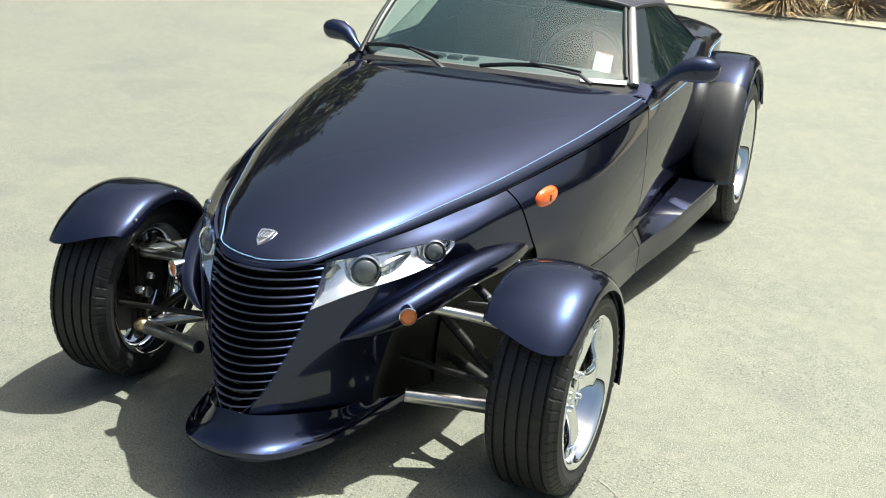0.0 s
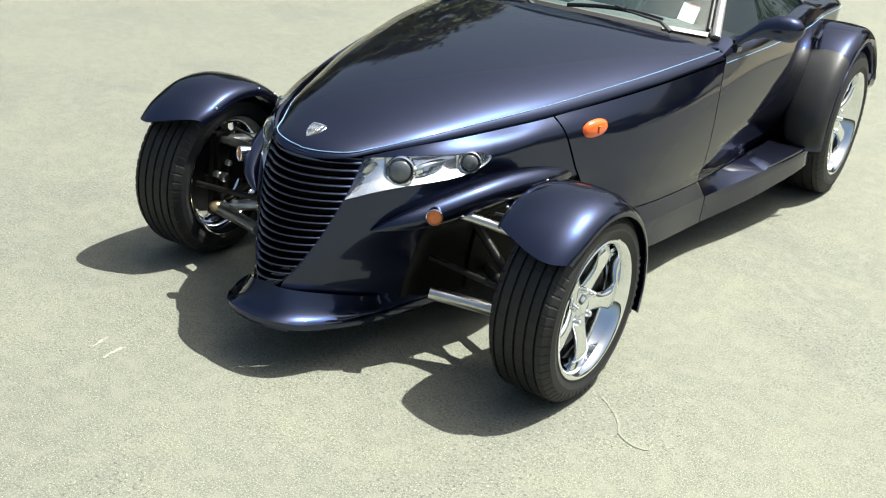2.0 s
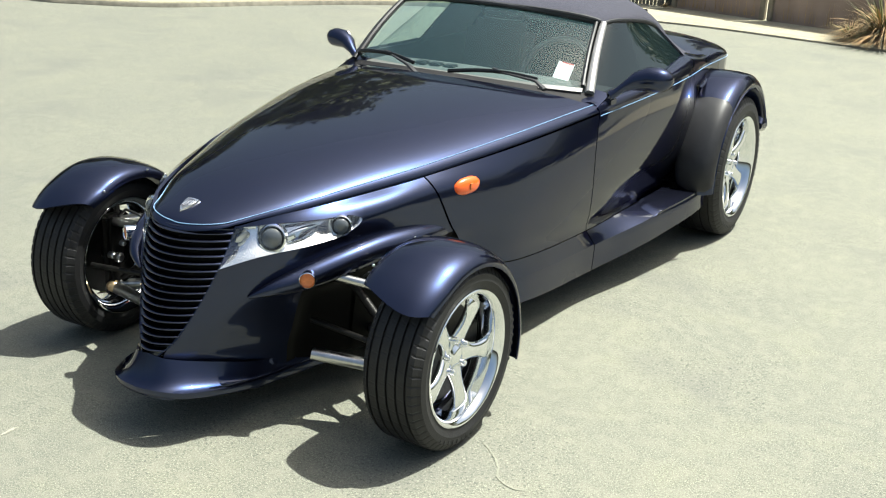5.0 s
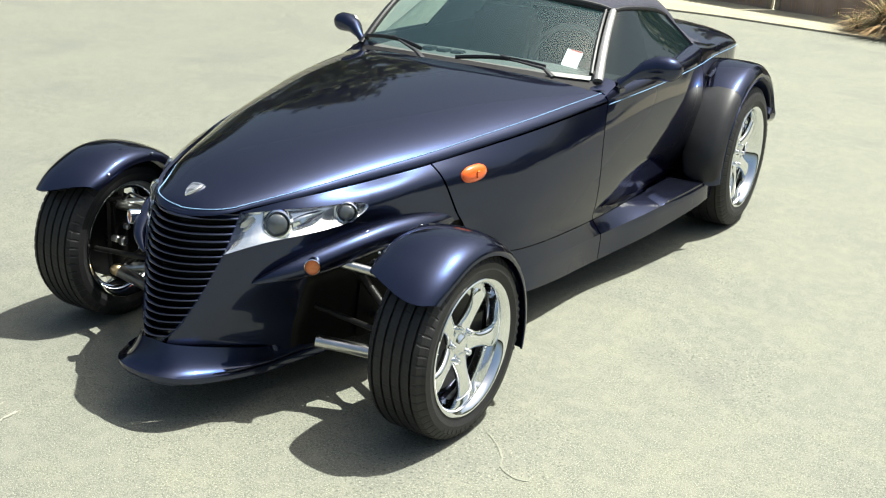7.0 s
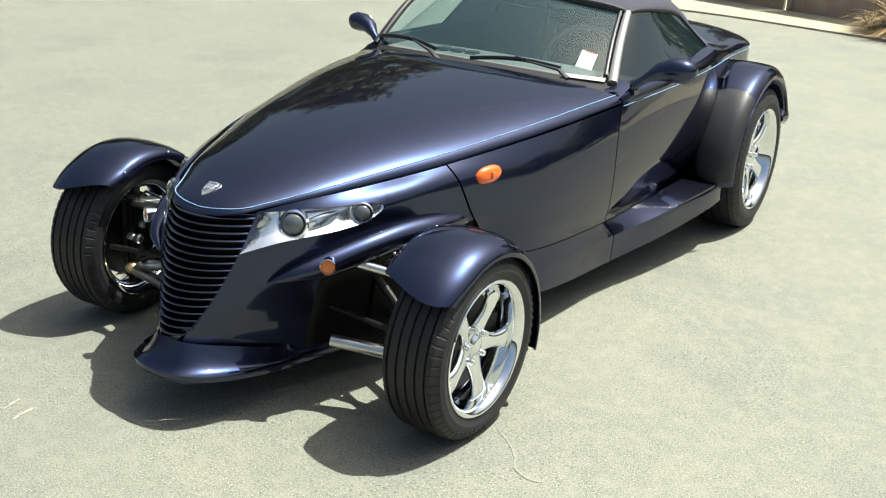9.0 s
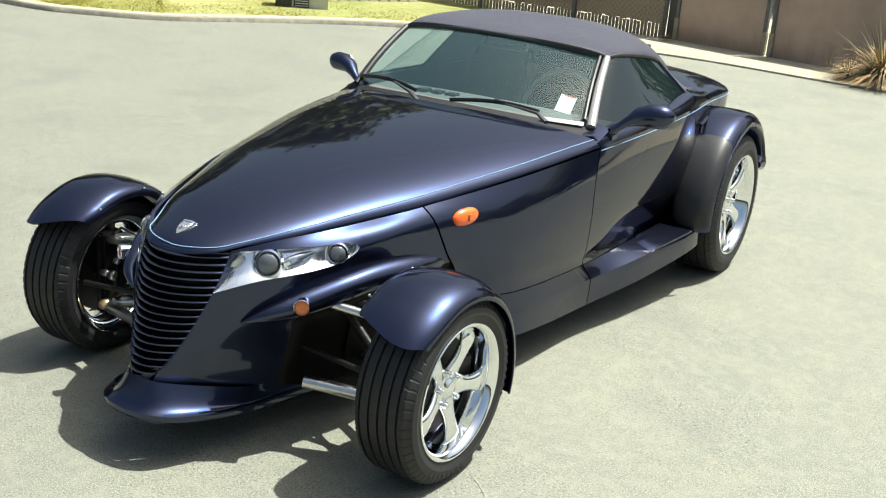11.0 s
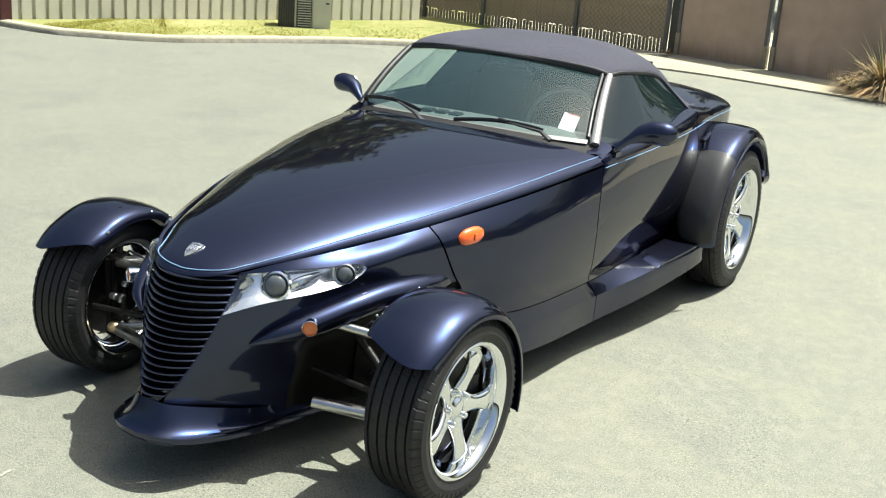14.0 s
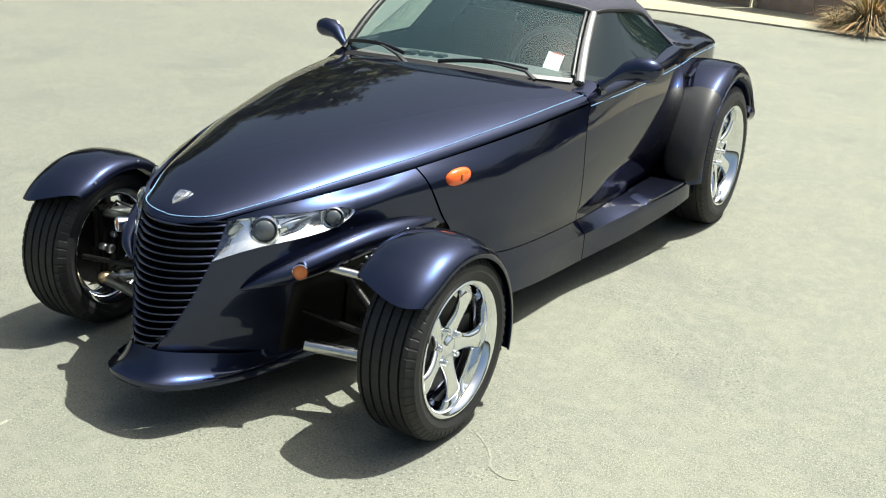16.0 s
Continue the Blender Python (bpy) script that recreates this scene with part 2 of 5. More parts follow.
def lerp(table, t):
    """A smooth value from a short table of (place, value)."""
    xs, ys = [p[0] for p in table], [p[1] for p in table]
    if t <= xs[0]:
        return ys[0]
    for n in range(len(xs) - 1):
        if t <= xs[n + 1]:
            h = xs[n + 1] - xs[n]
            u = (t - xs[n]) / h
            ma = (ys[n + 1] - ys[n - 1]) / (xs[n + 1] - xs[n - 1]) if n else (ys[1] - ys[0]) / h
            mb = (ys[n + 2] - ys[n]) / (xs[n + 2] - xs[n]) if n + 2 < len(xs) else (ys[n + 1] - ys[n]) / h
            return (2 * u**3 - 3 * u**2 + 1) * ys[n] + (u**3 - 2 * u**2 + u) * h * ma + (3 * u**2 - 2 * u**3) * ys[n + 1] + (u**3 - u**2) * h * mb
    return ys[-1]


def spline(points, u):
    """Catmull-Rom through points, u from 0 to len - 1."""
    n = min(int(u), len(points) - 2)
    f = u - n
    p = [points[max(0, min(len(points) - 1, n + k))] for k in (-1, 0, 1, 2)]
    return 0.5 * (2 * p[1] + (p[2] - p[0]) * f + (2 * p[0] - 5 * p[1] + 4 * p[2] - p[3]) * f * f + (3 * p[1] - p[0] - 3 * p[2] + p[3]) * f**3)


def sheet(bm, f, us, vs, thick=0.0, flip=1, inward=None):
    """A sheet f(u, v) over the two lists of places, with a thickness towards its inner side; flip=-1 mirrors it in x."""
    rows = [[Vector(f(u, v)) for v in vs] for u in us]
    if flip < 0:
        rows = [[Vector((-p.x, p.y, p.z)) for p in r] for r in rows]
    nu, nv = len(us), len(vs)
    top = [[bm.verts.new(p) for p in r] for r in rows]
    for a in range(nu - 1):
        for b in range(nv - 1):
            bm.faces.new((top[a][b], top[a + 1][b], top[a + 1][b + 1], top[a][b + 1]))
    if not thick:
        return
    low = []
    for a in range(nu):
        r = []
        for b in range(nv):
            du = rows[min(a + 1, nu - 1)][b] - rows[max(a - 1, 0)][b]
            dv = rows[a][min(b + 1, nv - 1)] - rows[a][max(b - 1, 0)]
            n = du.cross(dv)
            n = n.normalized() if n.length > 1e-12 else Vector((0, 0, 1))
            if inward is not None:
                c = Vector(inward) if not callable(inward) else inward(rows[a][b])
                if n.dot(c - rows[a][b]) < 0:
                    n = -n
            r.append(bm.verts.new(rows[a][b] + n * thick))
        low.append(r)
    for a in range(nu - 1):
        for b in range(nv - 1):
            bm.faces.new((low[a][b], low[a][b + 1], low[a + 1][b + 1], low[a + 1][b]))
    for a in range(nu - 1):
        for b in (0, nv - 1):
            bm.faces.new((top[a][b], top[a + 1][b], low[a + 1][b], low[a][b]))
    for b in range(nv - 1):
        for a in (0, nu - 1):
            bm.faces.new((top[a][b], top[a][b + 1], low[a][b + 1], low[a][b]))


def steps(a, b, n):
    return [a + (b - a) * k / n for k in range(n + 1)]


def tube(bm, points, radius, sides=10, flat=1.0, caps=True):
    """A round rod along points; radius one number or one for each point; flat squeezes it upright."""
    points = [Vector(p) for p in points]
    rings = []
    for n, p in enumerate(points):
        way = (points[min(n + 1, len(points) - 1)] - points[max(n - 1, 0)]).normalized()
        side = way.cross(Vector((0, 0, 1)))
        side = side.normalized() if side.length > 1e-4 else Vector((1, 0, 0))
        up = side.cross(way)
        r = radius[n] if isinstance(radius, (list, tuple)) else radius
        rings.append([bm.verts.new(p + r * (math.cos(a) * side + flat * math.sin(a) * up)) for a in (2 * math.pi * k / sides for k in range(sides))])
    for r, s in zip(rings, rings[1:]):
        for k in range(sides):
            bm.faces.new((r[k], r[(k + 1) % sides], s[(k + 1) % sides], s[k]))
    if caps:
        bm.faces.new(rings[0])
        bm.faces.new(rings[-1][::-1])
    return bm


def lathe(bm, profile, sides=64, axis="x"):
    """A closed turned shape round the x axis from a closed profile of (x, radius)."""
    rings = []
    for k in range(sides):
        a = 2 * math.pi * k / sides
        rings.append([bm.verts.new((x, r * math.cos(a), r * math.sin(a))) for x, r in profile])
    n = len(profile)
    for k in range(sides):
        p, q = rings[k], rings[(k + 1) % sides]
        for j in range(n):
            bm.faces.new((p[j], p[(j + 1) % n], q[(j + 1) % n], q[j]))
    return bm


def box(bm, lo, hi, bevel=0.0):
    made = bmesh.ops.create_cube(bm, size=1)["verts"]
    for v in made:
        v.co = Vector([lo[n] + (v.co[n] + 0.5) * (hi[n] - lo[n]) for n in range(3)])
    if bevel:
        edges = list({e for v in made for e in v.link_edges})
        bmesh.ops.bevel(bm, geom=edges, offset=bevel, segments=2, affect="EDGES")
    return bm


def turn(bm, m):
    bmesh.ops.transform(bm, matrix=m, verts=bm.verts)
    return bm


# ---- the lot ----
bm = bmesh.new()
g = [-2000, -60, -14, 14, 60, 2000]
vg = [[bm.verts.new((x, y, 0)) for y in g] for x in g]
for a in range(5):
    for b in range(5):
        bm.faces.new((vg[a][b], vg[a + 1][b], vg[a + 1][b + 1], vg[a][b + 1]))
tagged(part("ground", bm, ASPHALT, smooth=False), "pale sun-bleached worn asphalt of a parking lot", "ground", kind="structure")

# ---- the roadster ----
car = thing("roadster_car", "dark metallic blue hot-rod roadster with canvas top and open front wheels", "car")

STATIONS = []


def station(*rows):
    """One column of the body side, from the belt line down to the sill's foot, as x, y, z."""
    STATIONS.append([Vector(r) for r in rows])


station((.185, -.30, .695), (.172, -.355, .59), (.135, -.415, .46), (.105, -.455, .385), (.07, -.495, .315), (.05, -.515, .27), (.06, -.52, .235))
station((.255, -.20, .718), (.262, -.255, .63), (.247, -.30, .49), (.218, -.32, .40), (.180, -.332, .31), (.162, -.338, .25), (.165, -.342, .20))
station((.335, -.03, .733), (.372, -.09, .66), (.345, -.14, .50), (.31, -.14, .40), (.285, -.14, .31), (.265, -.14, .24), (.26, -.14, .17))
station((.41, .17, .750), (.465, .13, .695), (.445, .09, .54), (.41, .1, .42), (.395, .1, .32), (.39, .1, .24), (.39, .1, .16))
station((.48, .362, .770), (.53, .375, .715), (.557, .43, .59), (.555, .50, .50), (.535, .5, .40), (.52, .5, .28), (.53, .5, .17))
station((.60, .85, .816), (.64, .83, .71), (.655, .83, .58), (.645, .83, .46), (.63, .83, .355), (.65, .84, .275), (.655, .9, .165))
station((.68, 1.41, .861), (.705, 1.345, .70), (.70, 1.36, .55), (.685, 1.385, .43), (.665, 1.41, .335), (.695, 1.45, .262), (.69, 1.45, .145))
station((.715, 1.95, .882), (.738, 1.95, .72), (.727, 1.95, .55), (.69, 1.95, .43), (.665, 1.97, .33), (.79, 1.94, .295), (.79, 1.96, .185))
station((.72, 2.4, .900), (.745, 2.4, .74), (.735, 2.42, .57), (.70, 2.42, .43), (.665, 2.45, .325), (.85, 2.47, .330), (.85, 2.49, .245))
station((.69, 2.8, .905), (.70, 2.8, .74), (.68, 2.8, .57), (.64, 2.8, .43), (.64, 2.8, .32), (.65, 2.8, .29), (.65, 2.8, .22))
station((.655, 3.29, .900), (.650, 3.28, .76), (.60, 3.26, .60), (.56, 3.24, .47), (.54, 3.2, .37), (.52, 3.15, .30), (.50, 3.1, .24))
station((.38, 3.60, .815), (.38, 3.62, .70), (.36, 3.60, .57), (.33, 3.54, .46), (.31, 3.45, .38), (.30, 3.38, .32), (.28, 3.3, .26))


def side(u, v):
    """The body side: u along the car, v from the belt line (0) to the sill's foot (6)."""
    return spline([spline(c, v) for c in STATIONS], u)


def ledge(u, v):
    """The sill and running board: flat facets between the rows, with a crease along the edge."""
    n = min(int(v), 5)
    a, b = (spline([c[k] for c in STATIONS], u) for k in (n, n + 1))
    return a + (b - a) * (v - n)


def inside(p):
    return Vector((0, p.y, 0.5)) if p.y > -0.2 else Vector((0, 0.1, 0.5))


def band(bm, u0, u1, nu, v0, v1, nv, flip, thick=0.010, f=side):
    """A stretch of the body side whose upper and lower bounds may follow u."""
    a = v0 if callable(v0) else lambda u: v0
    b = v1 if callable(v1) else lambda u: v1
    sheet(bm, lambda u, k: f(u, a(u) + (b(u) - a(u)) * k), u0 if isinstance(u0, list) else steps(u0, u1, nu), steps(0, 1, nv), thick, flip, inside)


# hood
EDGE_X = [(-.30, .183), (-.12, .295), (.1, .385), (.36, .48), (.65, .555), (.95, .618), (1.41, .68)]
EDGE_Z = [(-.405, .672), (-.30, .695), (-.12, .723), (.1, .744), (.36, .770), (.65, .798), (.95, .825), (1.41, .861)]
CROWN = [(-.405, .674), (-.37, .700), (-.315, .722), (-.1, .790), (.2, .852), (.58, .905), (1.1, .955), (1.42, .962)]


def edge_x(y, tip=-.405):
    if y >= -.30:
        return lerp(EDGE_X, y)
    q = min(1.0, (-.30 - y) / (-.30 - tip))
    return .183 * (.35 * math.sqrt(max(0.0, 1 - q * q)) + .65 * math.sqrt(1 - q) * (1 + .144 * q))


def hood_z(x, y):
    e = max(edge_x(y), 1e-4)
    q = min(1.0, abs(x) / e)
    ze, zc = lerp(EDGE_Z, y), lerp(CROWN, y)
    return ze + (zc - ze) * (1 - q**2.3) ** 0.55


def cowl_y(x):
    """The hood's rear edge, bowed forward in the middle."""
    return 1.205 + 0.20 * min(1.0, abs(x) / .66) ** 2


ACROSS = [math.sin(radians(a)) for a in steps(-90, 90, 44)]


def far_inset(y):
    """How much narrower the hood is on the passenger side."""
    return lerp([(-.405, 0), (-.33, .006), (-.2, .026), (.1, .034), (.5, .030), (.9, .012), (1.3, 0), (1.5, 0)], y)


def hood_at(s, q):
    y = -.405 + s * 1.0
    if s > 1.2:
        y = .795 + (s - 1.2) / .2 * (cowl_y(q * .66) - .795)
    x = q * edge_x(y)
    z = hood_z(x, y)
    return Vector((x + (far_inset(y) * q * q if q < 0 else 0), y, z))


bm = bmesh.new()
sheet(bm, hood_at, [0.0, .002, .008, .018, .03, .05, .075, .105] + steps(.15, 1.2, 24) + steps(1.22, 1.4, 10), ACROSS, .014, 1, lambda p: Vector((0, p.y + .2, .3)))
bmesh.ops.remove_doubles(bm, verts=bm.verts, dist=0.0004)
hood = part("hood", bm, PAINT, car, "long tapering glossy dark blue hood")


def stripe_ribbon(points, name, parent, width=.0017):
    bm = bmesh.new()
    tube(bm, points, width, 6)
    return part(name, bm, STRIPE, parent, "thin pale blue pinstripe")


def stripe_x(y):
    return edge_x(y, -.388) * .955


ys = [1.405 - .055 * k for k in range(31)] + [-.30 - .088 * math.sin(radians(a)) for a in range(0, 90, 5)]
left = [Vector((stripe_x(y), y, hood_z(stripe_x(y), y) + (.0009 if y > -.25 else .0024))) for y in ys if y <= 1.405]


def far_stripe(y):
    x = edge_x(y, -.388) * lerp([(-.388, .955), (-.33, .965), (-.22, .992), (1.41, .992)], y)
    return Vector((-x + far_inset(y), y, hood_z(x, y) + lerp([(-.388, .0045), (-.30, .004), (-.2, .0006), (1.4, .0006)], y)))


right = [far_stripe(y) for y in ys if y <= 1.405]
stripe_ribbon(left + [Vector((0, -.388, hood_z(0, -.388) + .0026))] + right[::-1], "pinstripe", hood)

# badge on the nose of the hood
bm = bmesh.new()
outline = [(-.026, .030), (0, .034), (.026, .030), (.024, .006), (.014, -.022), (0, -.040), (-.014, -.022), (-.024, .006)]


def on_hood(x, y, up):
    z = hood_z(x, y)
    n = Vector((hood_z(x - .004, y) - hood_z(x + .004, y), hood_z(x, y - .004) - hood_z(x, y + .004), .008)).normalized()
    return Vector((x, y, z)) + n * up


for up0, up1, k in ((0.0, .006, 1.0), (.006, .009, .72)):
    lo = [bm.verts.new(on_hood(x * k - .02, -.305 + y * k, up0)) for x, y in outline]
    hi = [bm.verts.new(on_hood(x * k * .93 - .02, -.305 + y * k * .93, up1)) for x, y in outline]
    bm.faces.new(hi).material_index = 0 if k == 1.0 else 1
    for n in range(len(outline)):
        bm.faces.new((lo[n], lo[(n + 1) % 8], hi[(n + 1) % 8], hi[n]))
badge = part("badge", bm, [ENAMEL, BADGE], hood, "small silver shield badge with a dark centre")
bm = bmesh.new()
for k in range(3):
    tube(bm, [on_hood(-.031 + .011 * k, -.322 + .004 * k, .0095), on_hood(-.026 + .011 * k, -.292, .0095)], .0022, 6)
part("emblem", bm, ENAMEL, badge)

# side panels, doors, sills and headlight openings, both sides
LAMP_END = 2.66
LAMP_US = steps(0, 2.0, 20) + steps(2.05, 2.28, 4) + [2.28 + .38 * math.sin(radians(9 * k)) for k in range(1, 11)]


def lamp_edge(u, top):
    a, b = .14 + .265 * u, 1.27 + .015 * u
    k = 1.0 if u < 2.28 else math.sqrt(max(.004, 1 - ((u - 2.28) / (LAMP_END - 2.28)) ** 2))
    return (a + b) / 2 + (b - a) / 2 * (-k if top else k)


def lamp_top(u):
    return lamp_edge(u, True)


def lamp_low(u):
    return lamp_edge(u, False)


SILL = 4.0


def build_side(s):
    g = .004
    bm = bmesh.new()
    band(bm, LAMP_US, 0, 0, .10, lamp_top, 7, s)
    band(bm, 0, 2.0, 18, lamp_low, 6, 30, s)
    band(bm, LAMP_US[20:], 0, 0, lamp_low, 2.35, 10, s)
    band(bm, LAMP_END, 4 - g * 3, 10, .10, 2.35, 16, s)
    bmesh.ops.remove_doubles(bm, verts=bm.verts, dist=0.0003)
    if s < 0:
        def lip(y, k):
            o = Vector((edge_x(y) + .004, y, lerp(EDGE_Z, y) - .018))
            return Vector((o.x - (far_inset(y) + .03) * k, y, o.z + .006 * k))
        sheet(bm, lip, steps(-.29, 1.2, 40), steps(0, 1, 3), .004, s, (0, .5, .4))
    fascia = part("front_fascia", bm, PAINT, car, "glossy dark blue front fascia beside the grille")
    # dark sheet in place of the open, shaded recess behind the suspension
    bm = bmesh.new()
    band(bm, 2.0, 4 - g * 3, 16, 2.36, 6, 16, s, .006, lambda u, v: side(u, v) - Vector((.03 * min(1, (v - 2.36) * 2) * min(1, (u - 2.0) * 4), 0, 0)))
    part("splash_panel", bm, UNDER, car, "near-black panel standing in for the shaded recess behind the front suspension")
    bm = bmesh.new()
    band(bm, 4 + g * 3, 6 - g * 1.4, 22, .09, SILL - .02, 20, s)
    panel = part("side_panel", bm, PAINT, car, "glossy dark blue side panel behind the front wheel")
    bm = bmesh.new()
    band(bm, 4 + g * 3, 6 - g * 1.4, 22, SILL + .03, 4.94, 6, s, f=ledge)
    band(bm, 4 + g * 3, 6 - g * 1.4, 22, 4.94, 6, 6, s, f=ledge)
    bmesh.ops.remove_doubles(bm, verts=bm.verts, dist=0.0003)
    part("rocker_panel", bm, PAINT, car)
    bm = bmesh.new()
    band(bm, 6 + g * 1.4, 8.25, 24, 0, SILL - .02, 24, s)
    door = part("door", bm, PAINT, car, "closed dark blue door")
    bm = bmesh.new()
    band(bm, 6 + g * 1.4, 8.45, 26, SILL + .03, 4.96, 8, s, f=ledge)
    band(bm, 6 + g * 1.4, 8.45, 26, 4.96, 6, 6, s, f=ledge)
    bmesh.ops.remove_doubles(bm, verts=bm.verts, dist=0.0003)
    part("running_board", bm, PAINT, car, "flared dark blue running board")
    bm = bmesh.new()
    band(bm, 8.27, 11, 24, 0, SILL, 18, s)
    part("rear_quarter", bm, PAINT, car)
    # near-black shell that puts the gaps' shade into its colour
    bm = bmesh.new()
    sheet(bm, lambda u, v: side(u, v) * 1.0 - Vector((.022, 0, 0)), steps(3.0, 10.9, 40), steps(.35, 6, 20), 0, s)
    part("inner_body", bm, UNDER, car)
    pts = [side(u, .14) + Vector((.003, 0, 0)) for u in steps(6.012, 10.6, 40)]
    stripe_ribbon([Vector((s * p.x, p.y, p.z)) for p in pts], "pinstripe", door)
    # door handle
    bm = bmesh.new()
    hp = [side(u, .62 - .28 * (u - 8.45)) for u in steps(8.45, 8.98, 6)]
    tube(bm, [Vector((s * (p.x + .012 + .006 * math.sin(math.pi * k / 6)), p.y, p.z)) for k, p in enumerate(hp)], .011, 8, .7)
    part("door_handle", bm, PAINT, door)
    bm = bmesh.new()
    bm.free()
    # flat black discs paint the shade of the cups at both ends
    for q, r in ((hp[0], .020), (hp[-1], .016)):
        bm = bmesh.new()
        bmesh.ops.create_uvsphere(bm, u_segments=16, v_segments=8, radius=1, matrix=Matrix.Translation((s * (q.x + .001), q.y, q.z)) @ Matrix.Diagonal((.006, r, r * .8, 1)))
        part("handle_cup", bm, UNDER, door, "near-black disc standing in for the shaded recess at the handle's end")
    bm = bmesh.new()
    bmesh.ops.create_uvsphere(bm, u_segments=14, v_segments=8, radius=.008, matrix=pose(s * (hp[3].x + .016), hp[3].y, hp[3].z))
    part("lock", bm, CHROME, door)
    # orange side marker
    bm = bmesh.new()
    low = 0 if s > 0 else .55
    c, w = side(4.36, 1.0 + low), side(4.42, .98 + low) - side(4.30, 1.02 + low)
    w.normalize()
    n = Vector((1, -.25, .05)).normalized()
    h = n.cross(w).normalized()
    rings = []
    for t in steps(0, 90, 6):
        q, o = math.cos(radians(t)), math.sin(radians(t))
        rings.append([bm.verts.new(c + w * (.066 * q ** .7 * math.copysign(abs(math.cos(a)) ** .8, math.cos(a))) + h * (.033 * q ** .7 * math.sin(a)) + n * (-.004 + .022 * o)) for a in (2 * math.pi * k / 28 for k in range(28))])
    for r, q in zip(rings, rings[1:]):
        for k in range(28):
            bm.faces.new((r[k], r[(k + 1) % 28], q[(k + 1) % 28], q[k]))
    bmesh.ops.remove_doubles(bm, verts=bm.verts, dist=.0005)
    turn(bm, Matrix.Diagonal((s, 1, 1, 1)))
    marker = part("side_marker", bm, ORANGE, panel, "oval orange side marker lamp")
    bm = bmesh.new()
    m3 = c + n * .019
    tube(bm, [Vector((s * p.x, p.y, p.z)) for p in (m3 - h * .012, m3 + h * .012)], .004, 6)
    tube(bm, [Vector((s * p.x, p.y, p.z)) for p in (m3 + h * .010, m3 + h * .010 + w * .012)], .003, 6)
    part("moulded_mark", bm, AMBER, marker)
    # headlight: bowl, cover, two projectors
    lamp = part("headlight", bowl_mesh(s), REFLECTOR, car, "long chrome headlight with two round projectors under a clear cover")
    bm = bmesh.new()
    sheet(bm, lambda u, k: side(u, lamp_top(u) + (lamp_low(u) - lamp_top(u)) * k) + Vector((.001, -.002, 0)), LAMP_US, steps(0, 1, 10), 0, s)
    cover = part("lamp_cover", bm, COVER, lamp)
    cover.visible_shadow = False
    for u, v, r in ((1.10, .87, .035), (2.31, 1.05, .027)):
        c0 = side(u, v)
        n = (side(u, v + .1) - side(u, v - .1)).cross(side(u + .1, v) - side(u - .1, v)).normalized()
        n = n if n.x > 0 else -n
        n = (n + Vector((0, -.75, -.05))).normalized()
        rot = Vector((1, 0, 0)).rotation_difference(n).to_matrix().to_4x4()
        mm = Matrix.Diagonal((s, 1, 1, 1)) @ Matrix.Translation(c0 - n * .013) @ rot
        bm = bmesh.new()
        lathe(bm, [(-.045, r * 1.3), (-.01, r * 1.42), (.006, r * 1.34), (.009, r * 1.2), (.002, r * 1.02), (-.03, r * 1.0)], 32)
        part("lamp_ring", turn(bm, mm), CHROME, lamp, "chrome ring")
        bm = bmesh.new()
        dome = [(.004 + .016 * math.cos(radians(a)), r * .98 * math.sin(radians(a))) for a in steps(0.5, 90, 8)]
        lathe(bm, dome + [(-.02, r * .98), (-.02, .0004)], 28)
        part("projector_lens", turn(bm, mm), PROJECTOR, lamp, "dark glass projector lens")
    bm = bmesh.new()
    tube(bm, [Vector((s * p.x, p.y, p.z)) for p in (side(1.32 + .09 * k, 1.12 - .035 * k) - Vector((.020, -.012, 0)) for k in range(8))], [.004, .012, .016, .017, .016, .014, .010, .004], 8, 1.2)
    part("reflector_ridge", bm, CHROME, lamp)
    bm = bmesh.new()
    tube(bm, [Vector((s * p.x, p.y, p.z)) for p in (side(.22 + .06 * k, .62 + .05 * math.sin(k)) - Vector((.022, -.018, 0)) for k in range(8))], [.003, .007, .010, .012, .012, .010, .007, .003], 8, 1.2)
    part("reflector_ridge", bm, STEEL, lamp)
    # pod with the round amber lamp
    bm = bmesh.new()
    spine = [Vector(p) for p in ((.238, -.315, .458), (.30, -.268, .488), (.352, -.19, .510), (.392, -.10, .530), (.432, 0, .552), (.468, .12, .568), (.503, .26, .570), (.512, .42, .56), (.50, .58, .552))]
    rr = [.004, .026, .042, .050, .052, .052, .050, .040, .020]
    ks = steps(0, 8, 40)
    tube(bm, [spline(spine, k) for k in ks], [max(.003, lerp(list(enumerate(rr)), k)) for k in ks], 20, .92)
    part("lamp_pod", turn(bm, Matrix.Diagonal((s, 1, 1, 1))), PAINT, car, "pointed dark blue pod holding the turn lamp")
    c0, n = Vector((.402, -.212, .526)), Vector((.5, -.86, .05)).normalized()
    mm = Matrix.Diagonal((s, 1, 1, 1)) @ Matrix.Translation(c0) @ Vector((1, 0, 0)).rotation_difference(n).to_matrix().to_4x4()
    bm = bmesh.new()
    lathe(bm, [(-.05, .024), (-.01, .0275), (.006, .0275), (.008, .025), (.003, .0225), (-.04, .022)], 28)
    turn_lamp = part("turn_lamp", turn(bm, mm), CHROME, car, "round amber turn lamp with a chrome rim")
    bm = bmesh.new()
    lathe(bm, [(.002 + .006 * math.cos(radians(a)), .023 * math.sin(radians(a))) for a in steps(.5, 90, 6)] + [(-.02, .023), (-.02, .0004)], 24)
    part("lamp_lens", turn(bm, mm), AMBER, turn_lamp)


